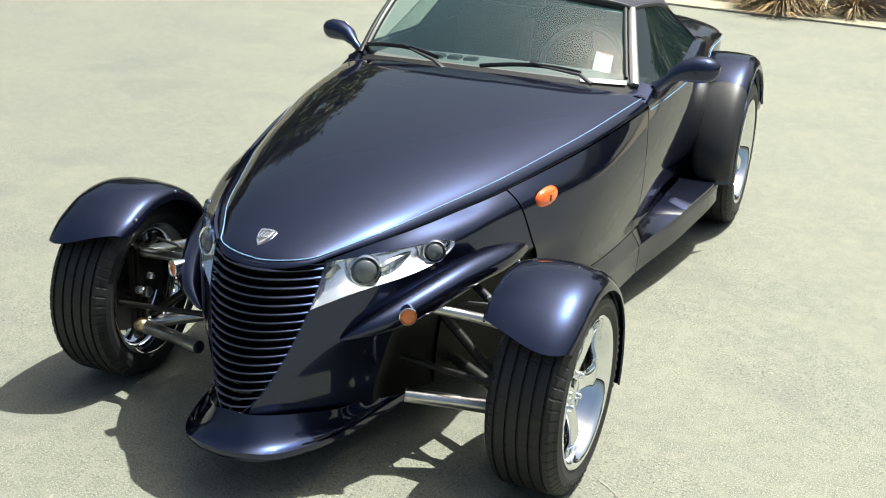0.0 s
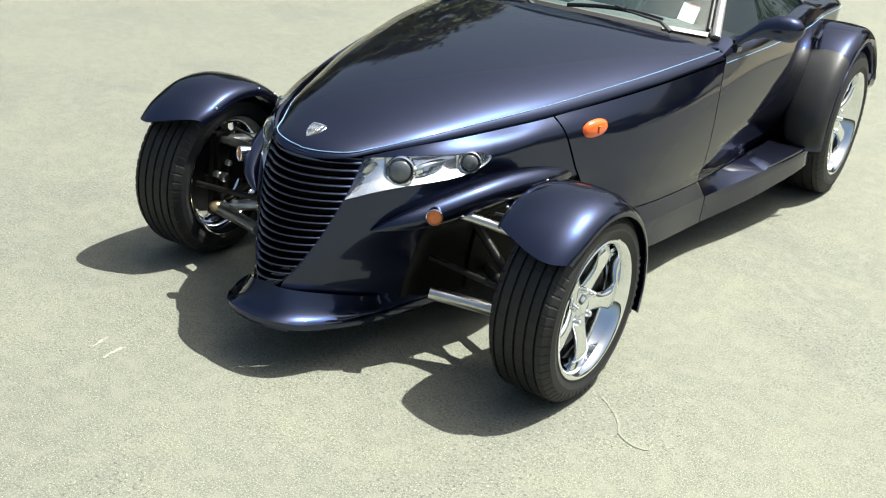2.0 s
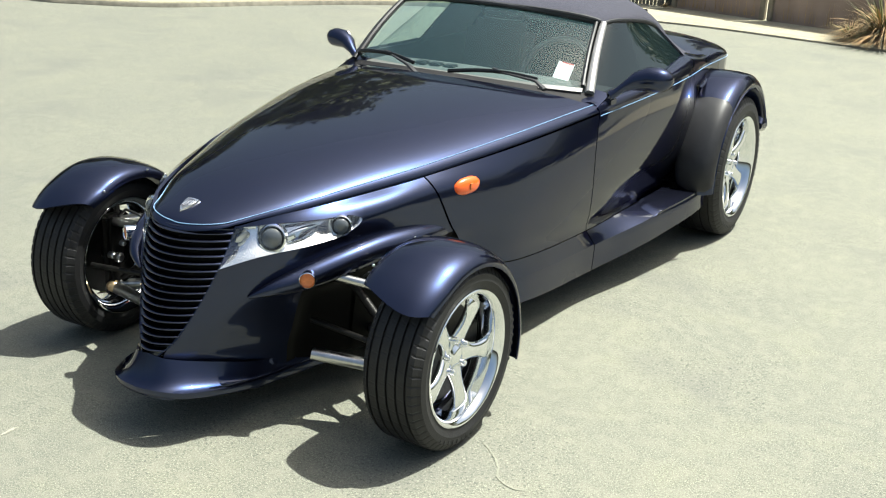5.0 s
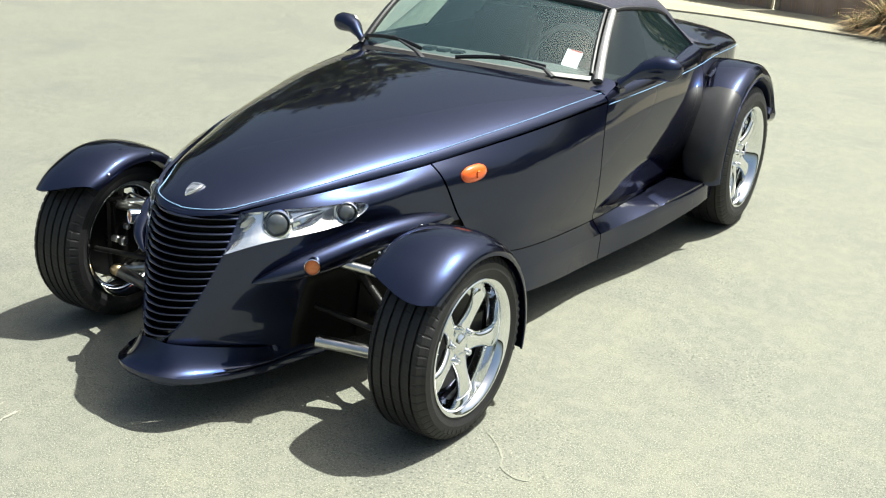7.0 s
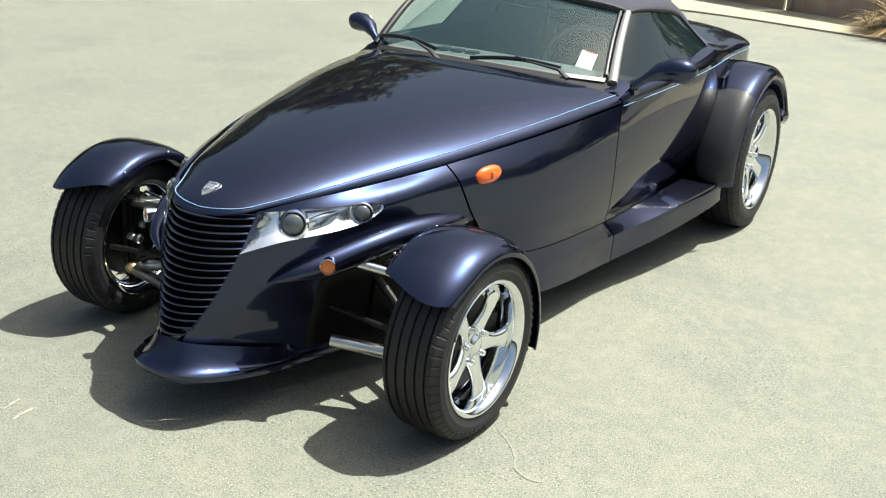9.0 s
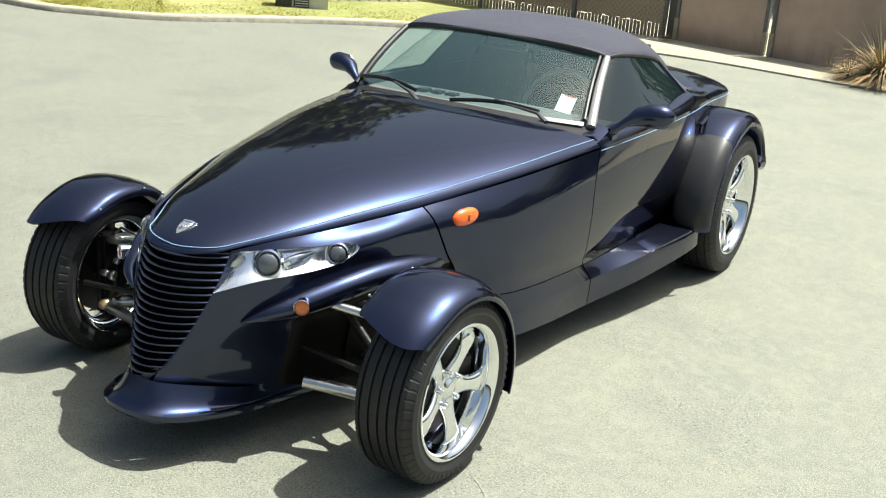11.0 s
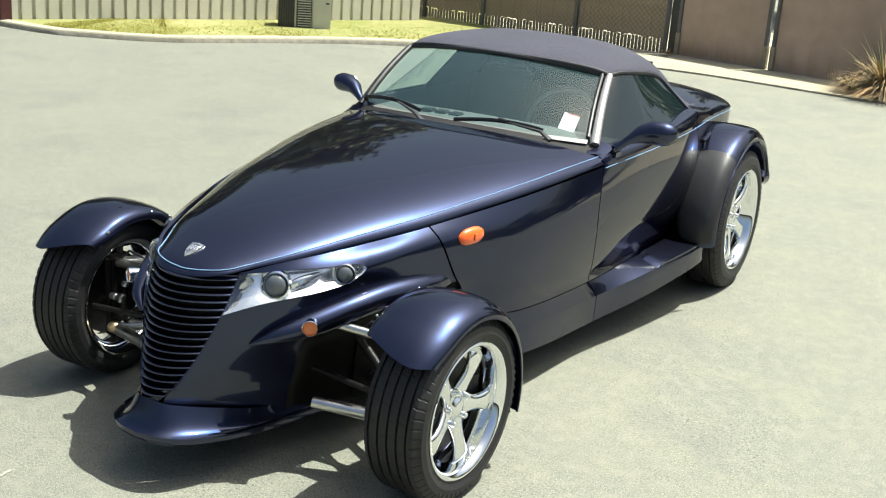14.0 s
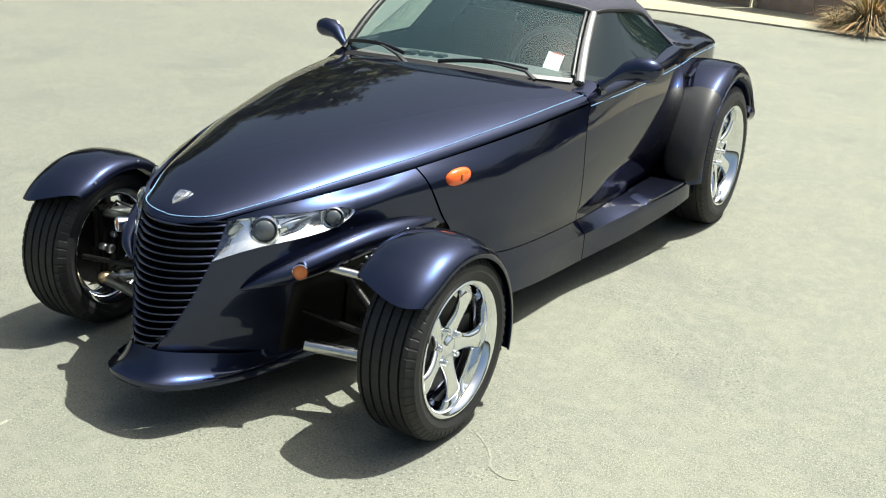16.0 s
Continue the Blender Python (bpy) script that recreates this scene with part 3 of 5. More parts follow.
def bowl_mesh(s):
    """The chrome bowl of a headlight, sunk behind the body side."""
    bm = bmesh.new()

    def bowl(u, k):
        p = side(u, lamp_top(u) + (lamp_low(u) - lamp_top(u)) * k)
        deep = .048 * (1 - (1 - k / .35) ** 4 if k < .35 else 1 - ((k - .35) / .65) ** 2.2) * min(1, u / .12) * min(1, max(0, (LAMP_END - u) / .15))
        deep += .004 * math.sin(u * 7) * math.sin(math.pi * k)
        return p - Vector((.75, -.62, 0)) * max(0.002, deep)

    sheet(bm, bowl, LAMP_US, steps(0, 1, 18), 0, s)
    return bm


for s in (1, -1):
    build_side(s)

# grille
G_W = [(.25, .02), (.27, .035), (.31, .072), (.38, .106), (.45, .133), (.58, .171), (.70, .185)]
G_EDGE = [(.25, -.535), (.27, -.528), (.31, -.497), (.38, -.457), (.45, -.42), (.58, -.36), (.70, -.30)]
G_MID = [(.25, -.55), (.27, -.545), (.31, -.530), (.38, -.510), (.45, -.488), (.58, -.447), (.70, -.40)]
# near-black backing paints the shade between the grille bars
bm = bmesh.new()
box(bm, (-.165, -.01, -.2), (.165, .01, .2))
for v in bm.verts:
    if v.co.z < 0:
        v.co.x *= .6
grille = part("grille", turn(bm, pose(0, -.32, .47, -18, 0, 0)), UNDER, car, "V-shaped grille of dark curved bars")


def bar_mesh(z):
    bm = bmesh.new()
    w, ye, yc = lerp(G_W, z), lerp(G_EDGE, z), lerp(G_MID, z)
    rings = []
    for q in steps(-1, 1, 20):
        x = w * q
        y = yc + (ye - yc) * q * q
        rings.append([bm.verts.new((x, y + a, z + b)) for a, b in ((0, .0015), (.006, .0045), (.030, .0035), (.030, -.0035), (.006, -.0045), (0, -.0015))])
    for r, t in zip(rings, rings[1:]):
        for k in range(6):
            bm.faces.new((r[k], r[(k + 1) % 6], t[(k + 1) % 6], t[k]))
    bm.faces.new(rings[0])
    bm.faces.new(rings[-1][::-1])
    return bm


for k in range(17):
    part("grille_bar", bar_mesh(.667 - .0236 * k), PAINT, grille)
bm = bmesh.new()
sheet(bm, lambda q, k: Vector((.19 * q, lerp(G_MID, .69) + (lerp(G_EDGE, .69) - lerp(G_MID, .69)) * q * q + .006 + .006 * k, .682 - .016 * k)), steps(-1, 1, 24), steps(0, 1, 3), .02, 1, (0, 0, .69))
part("grille_cap", bm, PAINT, grille)
for s in (1, -1):
    bm = bmesh.new()
    sheet(bm, lambda z, k: Vector((lerp(G_W, z) - .004 * k, lerp(G_EDGE, z) + .05 * k, z)), steps(.26, .69, 20), [0, 1], .004, s, (0, 0, .5))
    part("grille_side", bm, PAINT, grille)

# chin
CHIN = [Vector(p) for p in ((0.0, -0.593, 0.178), (0.079, -0.583, 0.18), (0.147, -0.542, 0.175), (0.195, -0.462, 0.167), (0.228, -0.368, 0.158), (0.257, -0.244, 0.151), (0.28, -0.1, 0.148), (0.31, 0.08, 0.145))]
CHIN_IN = [Vector(p) for p in ((0, -.535, .278), (.05, -.53, .272), (.085, -.50, .262), (.125, -.45, .25), (.17, -.38, .235), (.22, -.27, .21), (.25, -.12, .19), (.28, .06, .18))]
bm = bmesh.new()


def chin_at(a, k):
    q = abs(a)
    o, i = spline(CHIN, q), spline(CHIN_IN, q)
    if k <= 1:
        p = i + (o - i) * k + Vector((0, 0, -.020 * math.sin(math.pi * k)))
    else:
        t = (k - 1) * math.pi / 2
        p = o + Vector((0, 0, -.045 * math.sin(t))) - (o - i) * (.30 * (1 - math.cos(t)))
    return Vector((math.copysign(p.x, a) if a else 0, p.y, p.z))


sheet(bm, chin_at, steps(-7, 7, 84), steps(0, 1, 8) + steps(1.1, 2.6, 12), .008, 1, lambda p: Vector((p.x * .3, .1, .25)))
part("chin_spoiler", bm, PAINT, car, "rounded dark blue chin spoiler below the grille")
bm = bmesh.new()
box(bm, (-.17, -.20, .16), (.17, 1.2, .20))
# unseen plate added to stop sun leaking into the nose's shadow
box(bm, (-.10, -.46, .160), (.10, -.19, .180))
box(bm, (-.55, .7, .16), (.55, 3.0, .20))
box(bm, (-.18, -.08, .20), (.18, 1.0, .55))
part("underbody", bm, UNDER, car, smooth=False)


# ---- wheels ----
def wheel_parts(parent, R, width, rim_r, phase, s):
    """Tyre, rim, five spokes and brake, round the x axis; s is the side that faces out."""
    h = width / 2
    grooves = []
    tread = h - .022
    for k in range(5):
        x = -tread * .78 + tread * 1.56 * k / 4
        grooves += [(x - .0045, R), (x - .0035, R - .008), (x + .0035, R - .008), (x + .0045, R)]
    profile = [(-h + .012, rim_r - .004), (-h, rim_r + .03), (-h + .003, (R + rim_r) / 2 + .01), (-h + .012, R - .022), (-tread, R - .006)]
    profile += [p for p in grooves] + [(tread, R - .006), (h - .012, R - .022), (h - .003, (R + rim_r) / 2 + .01), (h, rim_r + .03), (h - .012, rim_r - .004), (h - .04, rim_r - .016), (-h + .04, rim_r - .016)]
    # cross slots cut into both shoulders and, finer, into the ribs
    bm = bmesh.new()
    sides = 360
    rings = []
    for k in range(sides):
        ring = []
        for x, r in profile:
            edge, out = abs(x) > tread * .84 and r > R - .03, r > R - .0005
            j = (k + (3 if x > 0 else 0)) % 6
            cut = .0042 if edge and j == 0 else (.0010 if out and not edge and (k + int(x * 300)) % 9 == 0 else 0)
            a = 2 * math.pi * (k + 14 * abs(x)) / sides
            ring.append(bm.verts.new((x, (r - cut) * math.cos(a), (r - cut) * math.sin(a))))
        rings.append(ring)
    for k in range(sides):
        p, q = rings[k], rings[(k + 1) % sides]
        for j in range(len(profile)):
            i = (j + 1) % len(profile)
            bm.faces.new((p[j], p[i], q[i], q[j]))
    part("tyre", bm, RUBBER, parent, "black grooved low-profile tyre", smooth=False)
    # raised marks on the sidewall, too worn to read
    bm = bmesh.new()
    rm = (R + rim_r) / 2 + .004
    for k in range(26):
        if k % 13 > 7:
            continue
        a = 2 * math.pi * k / 62 + (math.pi if k > 12 else 0) - 1.9
        blk = bmesh.new()
        box(blk, (-.0016, -.0055, -.008), (.0016, .0055, .008))
        turn(blk, Matrix.Rotation(a, 4, "X") @ pose(s * (h - .0022), 0, rm))
        me = bpy.data.meshes.new("mark")
        blk.to_mesh(me)
        blk.free()
        bm.from_mesh(me)
        bpy.data.meshes.remove(me)
    tagged(part("sidewall_marks", bm, RUBBER, parent, smooth=False), kind="stuff")
    x1 = s * (h - .004)
    rp = [(x1 - s * .002, rim_r + .002), (x1 - s * .012, rim_r + .004), (-x1 + s * .02, rim_r - .006), (-x1, rim_r + .002), (-x1 + s * .004, rim_r - .010), (-x1 + s * .03, rim_r - .034), (-s * .01, rim_r - .044),
          (x1 - s * .082, rim_r - .040), (x1 - s * .055, rim_r - .030), (x1 - s * .030, rim_r - .0235), (x1 - s * .014, rim_r - .0195), (x1 - s * .006, rim_r - .0125), (x1 - s * .001, rim_r - .006), (x1, rim_r - .001)]
    rim = part("rim", lathe(bmesh.new(), rp, 96), CHROME, parent, "deep polished chrome rim")
    xf, k0 = x1 - s * .026, rim_r / .2325
    for k in range(5):
        a = radians(phase - 72 * k)
        bm = bmesh.new()
        rings = []
        for q in steps(0, 1, 16):
            r = .022 + q * (rim_r - .046)
            # waisted arm that swells into a rounded pad, then sweeps back into the barrel
            w = lerp([(0, .036), (.18, .033), (.42, .0240), (.62, .0250), (.84, .0335), (.94, .0345), (1.0, .031)], q) * k0 * 1.16
            x = xf - s * (lerp([(0, .030), (.25, .020), (.5, .010), (.75, .004), (.88, .006), (1.0, .022)], q))
            t = lerp([(0, .030), (.5, .034), (1.0, .026)], q)
            ring = []
            for j in range(18):
                b = 2 * math.pi * j / 18
                cx, cy = math.copysign(abs(math.cos(b)) ** .85, math.cos(b)), math.copysign(abs(math.sin(b)) ** .8, math.sin(b))
                ring.append(bm.verts.new((x - s * t * (1 - cy) * .5, r * math.cos(a) - cx * w * math.sin(a), r * math.sin(a) + cx * w * math.cos(a))))
            rings.append(ring)
        for p, q in zip(rings, rings[1:]):
            for j in range(18):
                bm.faces.new((p[j], p[(j + 1) % 18], q[(j + 1) % 18], q[j]))
        bm.faces.new(rings[0])
        bm.faces.new(rings[-1][::-1])
        part("spoke", bm, CHROME, parent)
        b = radians(phase + 36 - 72 * k)
        bm = bmesh.new()
        lathe(bm, [(xf - s * .05, .0130), (xf - s * .018, .0125), (xf - s * .010, .0090), (xf - s * .007, .0005), (xf - s * .05, .0005)], 12)
        turn(bm, Matrix.Translation((0, .056 * math.cos(b), .056 * math.sin(b))))
        part("lug_nut", bm, CHROME, parent)
    bm = bmesh.new()
    lathe(bm, [(xf - s * .07, .074), (xf - s * .036, .072), (xf - s * .030, .056), (xf - s * .024, .034), (xf - s * .017, .028), (xf - s * .014, .020), (xf - s * .013, .0005), (xf - s * .07, .0005)], 36)
    part("hub", bm, CHROME, parent, "chrome wheel hub")
    bm = bmesh.new()
    lathe(bm, [(-.012, .05), (-.012, rim_r - .065), (.012, rim_r - .065), (.012, .05)], 48)
    part("brake_disc", bm, IRON, parent, "dark steel brake disc")
    bm = bmesh.new()
    box(bm, (-.035, .06, -.07), (.035, rim_r - .055, .07), .01)
    part("brake_caliper", bm, IRON, parent)


def front_wheel(s):
    w = part("front_wheel", lathe(bmesh.new(), [(-.05, .03), (.05, .03), (.05, .012), (-.05, .012)], 20), IRON, car, "open front wheel with chrome five-spoke rim")
    w.matrix_basis = pose(.799 if s > 0 else -.79, -.012 if s > 0 else .055, .317, 0, 0, -s * 2.2)
    wheel_parts(w, .317, .225, .2325, 63 if s > 0 else 85, s)
    # cycle fender that turns with the wheel
    bm = bmesh.new()
    SEC = [(-.166, .318), (-.163, .334), (-.148, .353), (-.105, .367), (-.04, .374), (.03, .372), (.074, .363), (.105, .347), (.122, .328), (.126, .312)]

    def fender(a, k):
        x, r = spline([Vector((p[0], p[1], 0)) for p in SEC], k).to_2d()
        lead = max(0, (a - 118) / 24)
        tail = max(0, (10 - a) / 26)
        r += .010 * lead + .010 * tail
        wide = 1 - .05 * lead**2
        xn = min(1.0, max(0.0, (x + .166) / .292))
        a2 = a - lead * (13 * (1 - xn) ** 1.4 + 7 * xn**7)
        return Vector((s * (x + .005) * wide, r * math.cos(radians(a2)), r * math.sin(radians(a2))))

    sheet(bm, fender, steps(-19, 145, 48), steps(0, 9, 27), .006, 1, (0, 0, 0))
    f = part("front_fender", bm, PAINT, car, "separate dark blue cycle fender arched over the front tyre")
    f.matrix_basis = pose(s * .79, -.012 if s > 0 else .055, .317, 0, 0, -s * 2.2)
    for a in (118, 78, 60):
        bm = bmesh.new()
        bmesh.ops.create_uvsphere(bm, u_segments=10, v_segments=6, radius=.005, matrix=Matrix.Translation((-s * .158, .347 * math.cos(radians(a)), .347 * math.sin(radians(a)))))
        part("bolt", bm, STEEL, f)
    return w


def rear_wheel(s):
    w = part("rear_wheel", lathe(bmesh.new(), [(-.05, .03), (.05, .03), (.05, .012), (-.05, .012)], 20), IRON, car, "wide rear wheel with chrome five-spoke rim")
    w.matrix_basis = pose(s * .780, 2.895, .372)
    wheel_parts(w, .372, .285, .268, 40, s)
    bm = bmesh.new()
    def fender(a, k):
        crown = lerp([(26, .468), (60, .490), (90, .497), (120, .502), (150, .520), (175, .538), (190, .530)], a)
        lip = lerp([(26, .415), (60, .420), (90, .428), (120, .442), (150, .465), (190, .478)], a)
        xi = lerp([(26, -.12), (80, -.12), (105, -.09), (125, -.070), (150, -.066), (172, -.056), (184, -.03), (194, .03)], a)
        foot = crown - lerp([(26, .10), (80, .11), (110, .09), (190, .085)], a)
        xo = .150
        row = [(xi, foot), (xi + .002, crown - .045), (xi + .012, crown - .018), (xi + .036, crown - .004), ((xi + xo) / 2, crown), (xo - .05, crown - .007), (xo - .018, crown - .026), (xo - .003, crown - .048), (xo, lip), (xo - .006, lip - .006)]
        x, r = spline([Vector((p[0], p[1], 0)) for p in row], k).to_2d()
        return Vector((s * x, r * math.cos(radians(a)), r * math.sin(radians(a))))

    sheet(bm, fender, steps(26, 185, 54), steps(0, 9, 36), .006, 1, (0, 0, 0))
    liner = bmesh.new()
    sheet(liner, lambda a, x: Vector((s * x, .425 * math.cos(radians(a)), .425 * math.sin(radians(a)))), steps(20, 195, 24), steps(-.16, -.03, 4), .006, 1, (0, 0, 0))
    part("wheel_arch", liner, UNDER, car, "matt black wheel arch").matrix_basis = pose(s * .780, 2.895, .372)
    f = part("rear_fender", bm, PAINT, car, "broad dark blue rear fender")
    f.matrix_basis = pose(s * .780, 2.895, .372)
    bm = bmesh.new()

    def guard(a, k):
        n = math.sqrt(max(.02, 1 - abs((a - 155) / 28.5) ** 7))
        p = fender(a, 4.7 + (k - .5) * 5.6 * n)
        return p * (1 + .003 / p.length)

    sheet(bm, guard, steps(127, 183, 28), steps(0, 1, 22), .003, 1, (0, 0, 0))
    part("stone_guard", bm, GUARD, f, "dull black stone guard on the fender's leading face")
    bm = bmesh.new()
    tube(bm, [(s * .70, 3.40, .52), (s * .82, 3.42, .52), (s * .88, 3.36, .52), (s * .89, 3.28, .52)], [.03, .032, .03, .012], 14, 1.5)
    part("rear_bumper", bm, PAINT, car, "small dark blue rear bumper pod")


for s in (1, -1):
    front_wheel(s)
    rear_wheel(s)

# ---- front suspension ----
for s in (1, -1):
    def arm(name, points, radius, material, label=""):
        bm = bmesh.new()
        tube(bm, [(s * x, y, z) for x, y, z in points], radius, 12)
        return part(name, bm, material, car, label)

    arm("upper_control_arm", [(.36, -.10, .515), (.52, -.035, .485), (.70, 0, .46)], [.015, .016, .018], STEEL, "bright silver upper control arm")
    arm("upper_control_arm", [(.40, .20, .53), (.55, .09, .49), (.70, .005, .46)], [.014, .015, .016], STEEL, "bright silver upper control arm")
    arm("lower_control_arm", [(.37, -.14, .230), (.50, -.085, .215), (.70, -.01, .195)], [.022, .022, .026], STEEL, "polished lower control arm")
    arm("lower_control_arm", [(.33, .22, .235), (.52, .11, .215), (.70, .0, .195)], [.018, .020, .022], STEEL, "polished lower control arm")
    arm("push_rod", [(.66, .01, .23), (.40, .05, .44)], .016, IRON, "dark spring strut")
    arm("tie_rod", [(.33, -.09, .33), (.70, -.11, .31)], .010, IRON)
    bm = bmesh.new()
    box(bm, (.675, -.04, .16), (.72, .04, .49), .012)
    for y, z, r in ((-.035, .335, .014), (.0, .317, .020), (.02, .37, .012)):
        nut = bmesh.new()
        lathe(nut, [(-.01, r), (.012, r), (.018, r * .7), (.020, .0005), (-.01, .0005)], 8)
        part("knuckle_bolt", turn(nut, Matrix.Translation((s * .672, y, z)) @ Matrix.Rotation(math.pi if s > 0 else 0, 4, "Z")), STEEL, car)
    joint = bmesh.new()
    bmesh.ops.create_uvsphere(joint, u_segments=16, v_segments=10, radius=.030, matrix=Matrix.Translation((s * .672, -.03, .205)) @ Matrix.Diagonal((1, 1, .8, 1)))
    part("ball_joint", joint, BRASS, car, "brassy ball joint of the lower arm")
    part("steering_knuckle", turn(bm, Matrix.Diagonal((s, 1, 1, 1))), IRON, car, "cast steering knuckle")
    arm("brake_hose", [(.45, .02, .47), (.52, -.03, .525), (.6, -.02, .53), (.68, .01, .47)], .005, BLACK)
    arm("fender_bracket", [(.70, .03, .40), (.70, .03, .60), (.70, .03, .675)], .012, IRON)

# ---- cowl, windshield, top ----
bm = bmesh.new()


def cowl_at(q, k):
    x = q * .618
    y0 = cowl_y(x) + .006
    z0 = hood_z(x * .985, min(1.41, y0)) - .012
    yb = 1.33 + .15 * (abs(q)) ** 2
    zb = .952 - .035 * abs(q) ** 2
    return Vector((x, y0 + (yb - y0) * k, z0 + (zb - z0) * k - .012 * math.sin(math.pi * k)))


sheet(bm, cowl_at, steps(-1, 1, 40), steps(0, 1, 6), .006, 1, (0, 1.3, .5))
part("cowl", bm, COWL, car, "black cowl panel below the windshield")
for s in (1, -1):
    bm = bmesh.new()
    sheet(bm, lambda y, k: Vector((.668 - .10 * k, y, .876 + .040 * (y - 1.39) / .13 + .022 * math.sin(1.4 * k) - .008 * k)), steps(1.392, 1.53, 8), steps(0, 1, 8), .010, s, (0, 1.5, .5))
    part("cowl_corner", bm, PAINT, car)


def ws(q, k):
    """The windshield: q across, k from the cowl to the header."""
    base = Vector((.590 * q - .010, 1.315 + .155 * abs(q) ** 2.2, .948 - .018 * abs(q) ** 2))
    top = Vector((.526 * q - .076, 1.755 + .115 * abs(q) ** 2.4, 1.212 - .045 * abs(q) ** 2.2))
    p = base + (top - base) * k
    return p + Vector((0, -.012, .012)) * math.sin(math.pi * k)


bm = bmesh.new()
sheet(bm, ws, steps(-.985, .985, 40), steps(.03, .98, 14))
windshield = part("windshield", bm, PANE, car, "slightly green windshield glass")
windshield.visible_shadow = False
for s in (1, -1):
    bm = bmesh.new()
    pts = [ws(s * 1.012, k) + Vector((s * .010, .004, 0)) for k in steps(-.02, 1.0, 14)]
    tube(bm, pts, [(.021 - .004 * k / 14) * (1 if s > 0 else .65) for k in range(15)], 12, .75)
    part("windshield_pillar", bm, SILVER if s > 0 else BLACK, windshield, "bright silver windshield pillar" if s > 0 else "black windshield pillar")
    bm = bmesh.new()
    tube(bm, [ws(s * .982, k) + Vector((0, -.006, .004)) for k in steps(.05, .98, 14)], .009 if s > 0 else .013, 8)
    part("pillar_seal", bm, BLACK, windshield)
bm = bmesh.new()
tube(bm, [ws(q, .99) + Vector((0, -.002, .004)) for q in steps(-.98, .98, 30)], .010, 8)
part("header_seal", bm, BLACK, windshield)
bm = bmesh.new()
sheet(bm, lambda q, k: ws(q, .026 * k) + Vector((0, -.012 + .004 * k, -.006 + .006 * k)), steps(.70, .985, 12), [0, .5, 1], .004)
part("base_trim", bm, SILVER, windshield, "bright trim at the windshield's foot")

ROOF_Z = [(1.76, 1.218), (1.85, 1.244), (2.0, 1.266), (2.25, 1.275), (2.5, 1.25), (2.75, 1.167), (2.95, 1.051), (3.12, 0.951)]
ROOF_X = [(1.76, .515), (1.9, .54), (2.1, .555), (2.5, .560), (2.75, .565), (3.12, .50)]
ROOF_E = [(1.76, 1.170), (1.9, 1.178), (2.1, 1.168), (2.4, 1.125), (2.6, 1.045), (2.75, .955), (2.9, .925), (3.12, .905)]


def roof_at(y, q):
    e, zc, ze = lerp(ROOF_X, y), lerp(ROOF_Z, y), lerp(ROOF_E, y)
    front = max(0, 1 - (y - 1.76) / .25)
    yy = y + .115 * abs(q) ** 2.4 * front
    return Vector(((e + .018) * math.copysign(abs(q) ** .9, q) - .068, yy, ze + (zc - ze) * (1 - abs(q) ** 2.6) ** .62))


BELT_IN = [(1.4, .892), (1.8, .905), (2.1, .922), (2.4, .956), (2.6, .972), (2.8, .940), (2.9, .93)]
bm = bmesh.new()
sheet(bm, roof_at, steps(1.76, 3.12, 36), [math.sin(radians(a)) for a in steps(-90, 90, 36)], .012, 1, lambda p: Vector((0, p.y, .8)))
top = part("soft_top", bm, CLOTH, car, "raised dark blue canvas soft top")
bm = bmesh.new()
tube(bm, [roof_at(1.762, q) + Vector((0, -.006, -.004)) for q in steps(-.985, .985, 40)], .010, 8)
part("header_trim", bm, BLACK, windshield)
for s in (1, -1):
    bm = bmesh.new()
    tube(bm, [roof_at(y, s * 1.0) + Vector((0, 0, -.004)) for y in steps(1.77, 2.8, 24)], .009, 8)
    part("top_seal", bm, BLACK, top)
    bm = bmesh.new()

    def pane(t, k):
        y = 1.415 + t * 1.165
        low = Vector((lerp([(1.4, .602), (1.6, .640), (2.0, .668), (2.8, .632)], y), y, lerp(BELT_IN, y) - .012))
        yt = 1.80 + t * .67
        hi = roof_at(yt, 1.0) + Vector((-.004, 0, -.004))
        return low + (hi - low) * k

    sheet(bm, lambda t, k: Vector((s * pane(t, k).x, *pane(t, k).yz)), steps(0, 1, 20), steps(0, 1, 8))
    win = part("side_window", bm, SIDEPANE if s > 0 else CLEARSIDE, car, "raised side window")
    win.visible_shadow = False
    # canvas skirt from the top's edge down to the deck, and the dark trim behind the glass
    bm = bmesh.new()
    sheet(bm, lambda t, k: roof_at(2.45 + .62 * t, 1.0) * (1 - k) + Vector((lerp([(2.5, .650), (3.12, .53)], 2.53 + .55 * t), 2.53 + .55 * t, .968 - .04 * t)) * k + Vector((.006, 0, 0)), steps(0, 1, 14), steps(0, 1, 6), .008, s, (0, 2.8, 1.0))
    part("top_skirt", bm, CLOTH, top)
    bm = bmesh.new()
    sheet(bm, lambda t, k: pane(t, k) - Vector((.03, 0, 0)), steps(.50, 1.0, 8), steps(-.1, .96, 6), .008, s, (0, 2.4, 1.0))
    part("quarter_trim", bm, BLACK, car, "dark trim behind the side window")

# rear deck
bm = bmesh.new()
DECK_X = [(2.70, .685), (2.9, .681), (3.27, .657), (3.45, .565), (3.60, .36)]
DECK_C = [(2.70, .985), (2.9, 1.005), (3.2, 1.0), (3.45, .945), (3.60, .84)]
DECK_E = [(2.70, .905), (2.9, .905), (3.27, .899), (3.45, .864), (3.60, .814)]


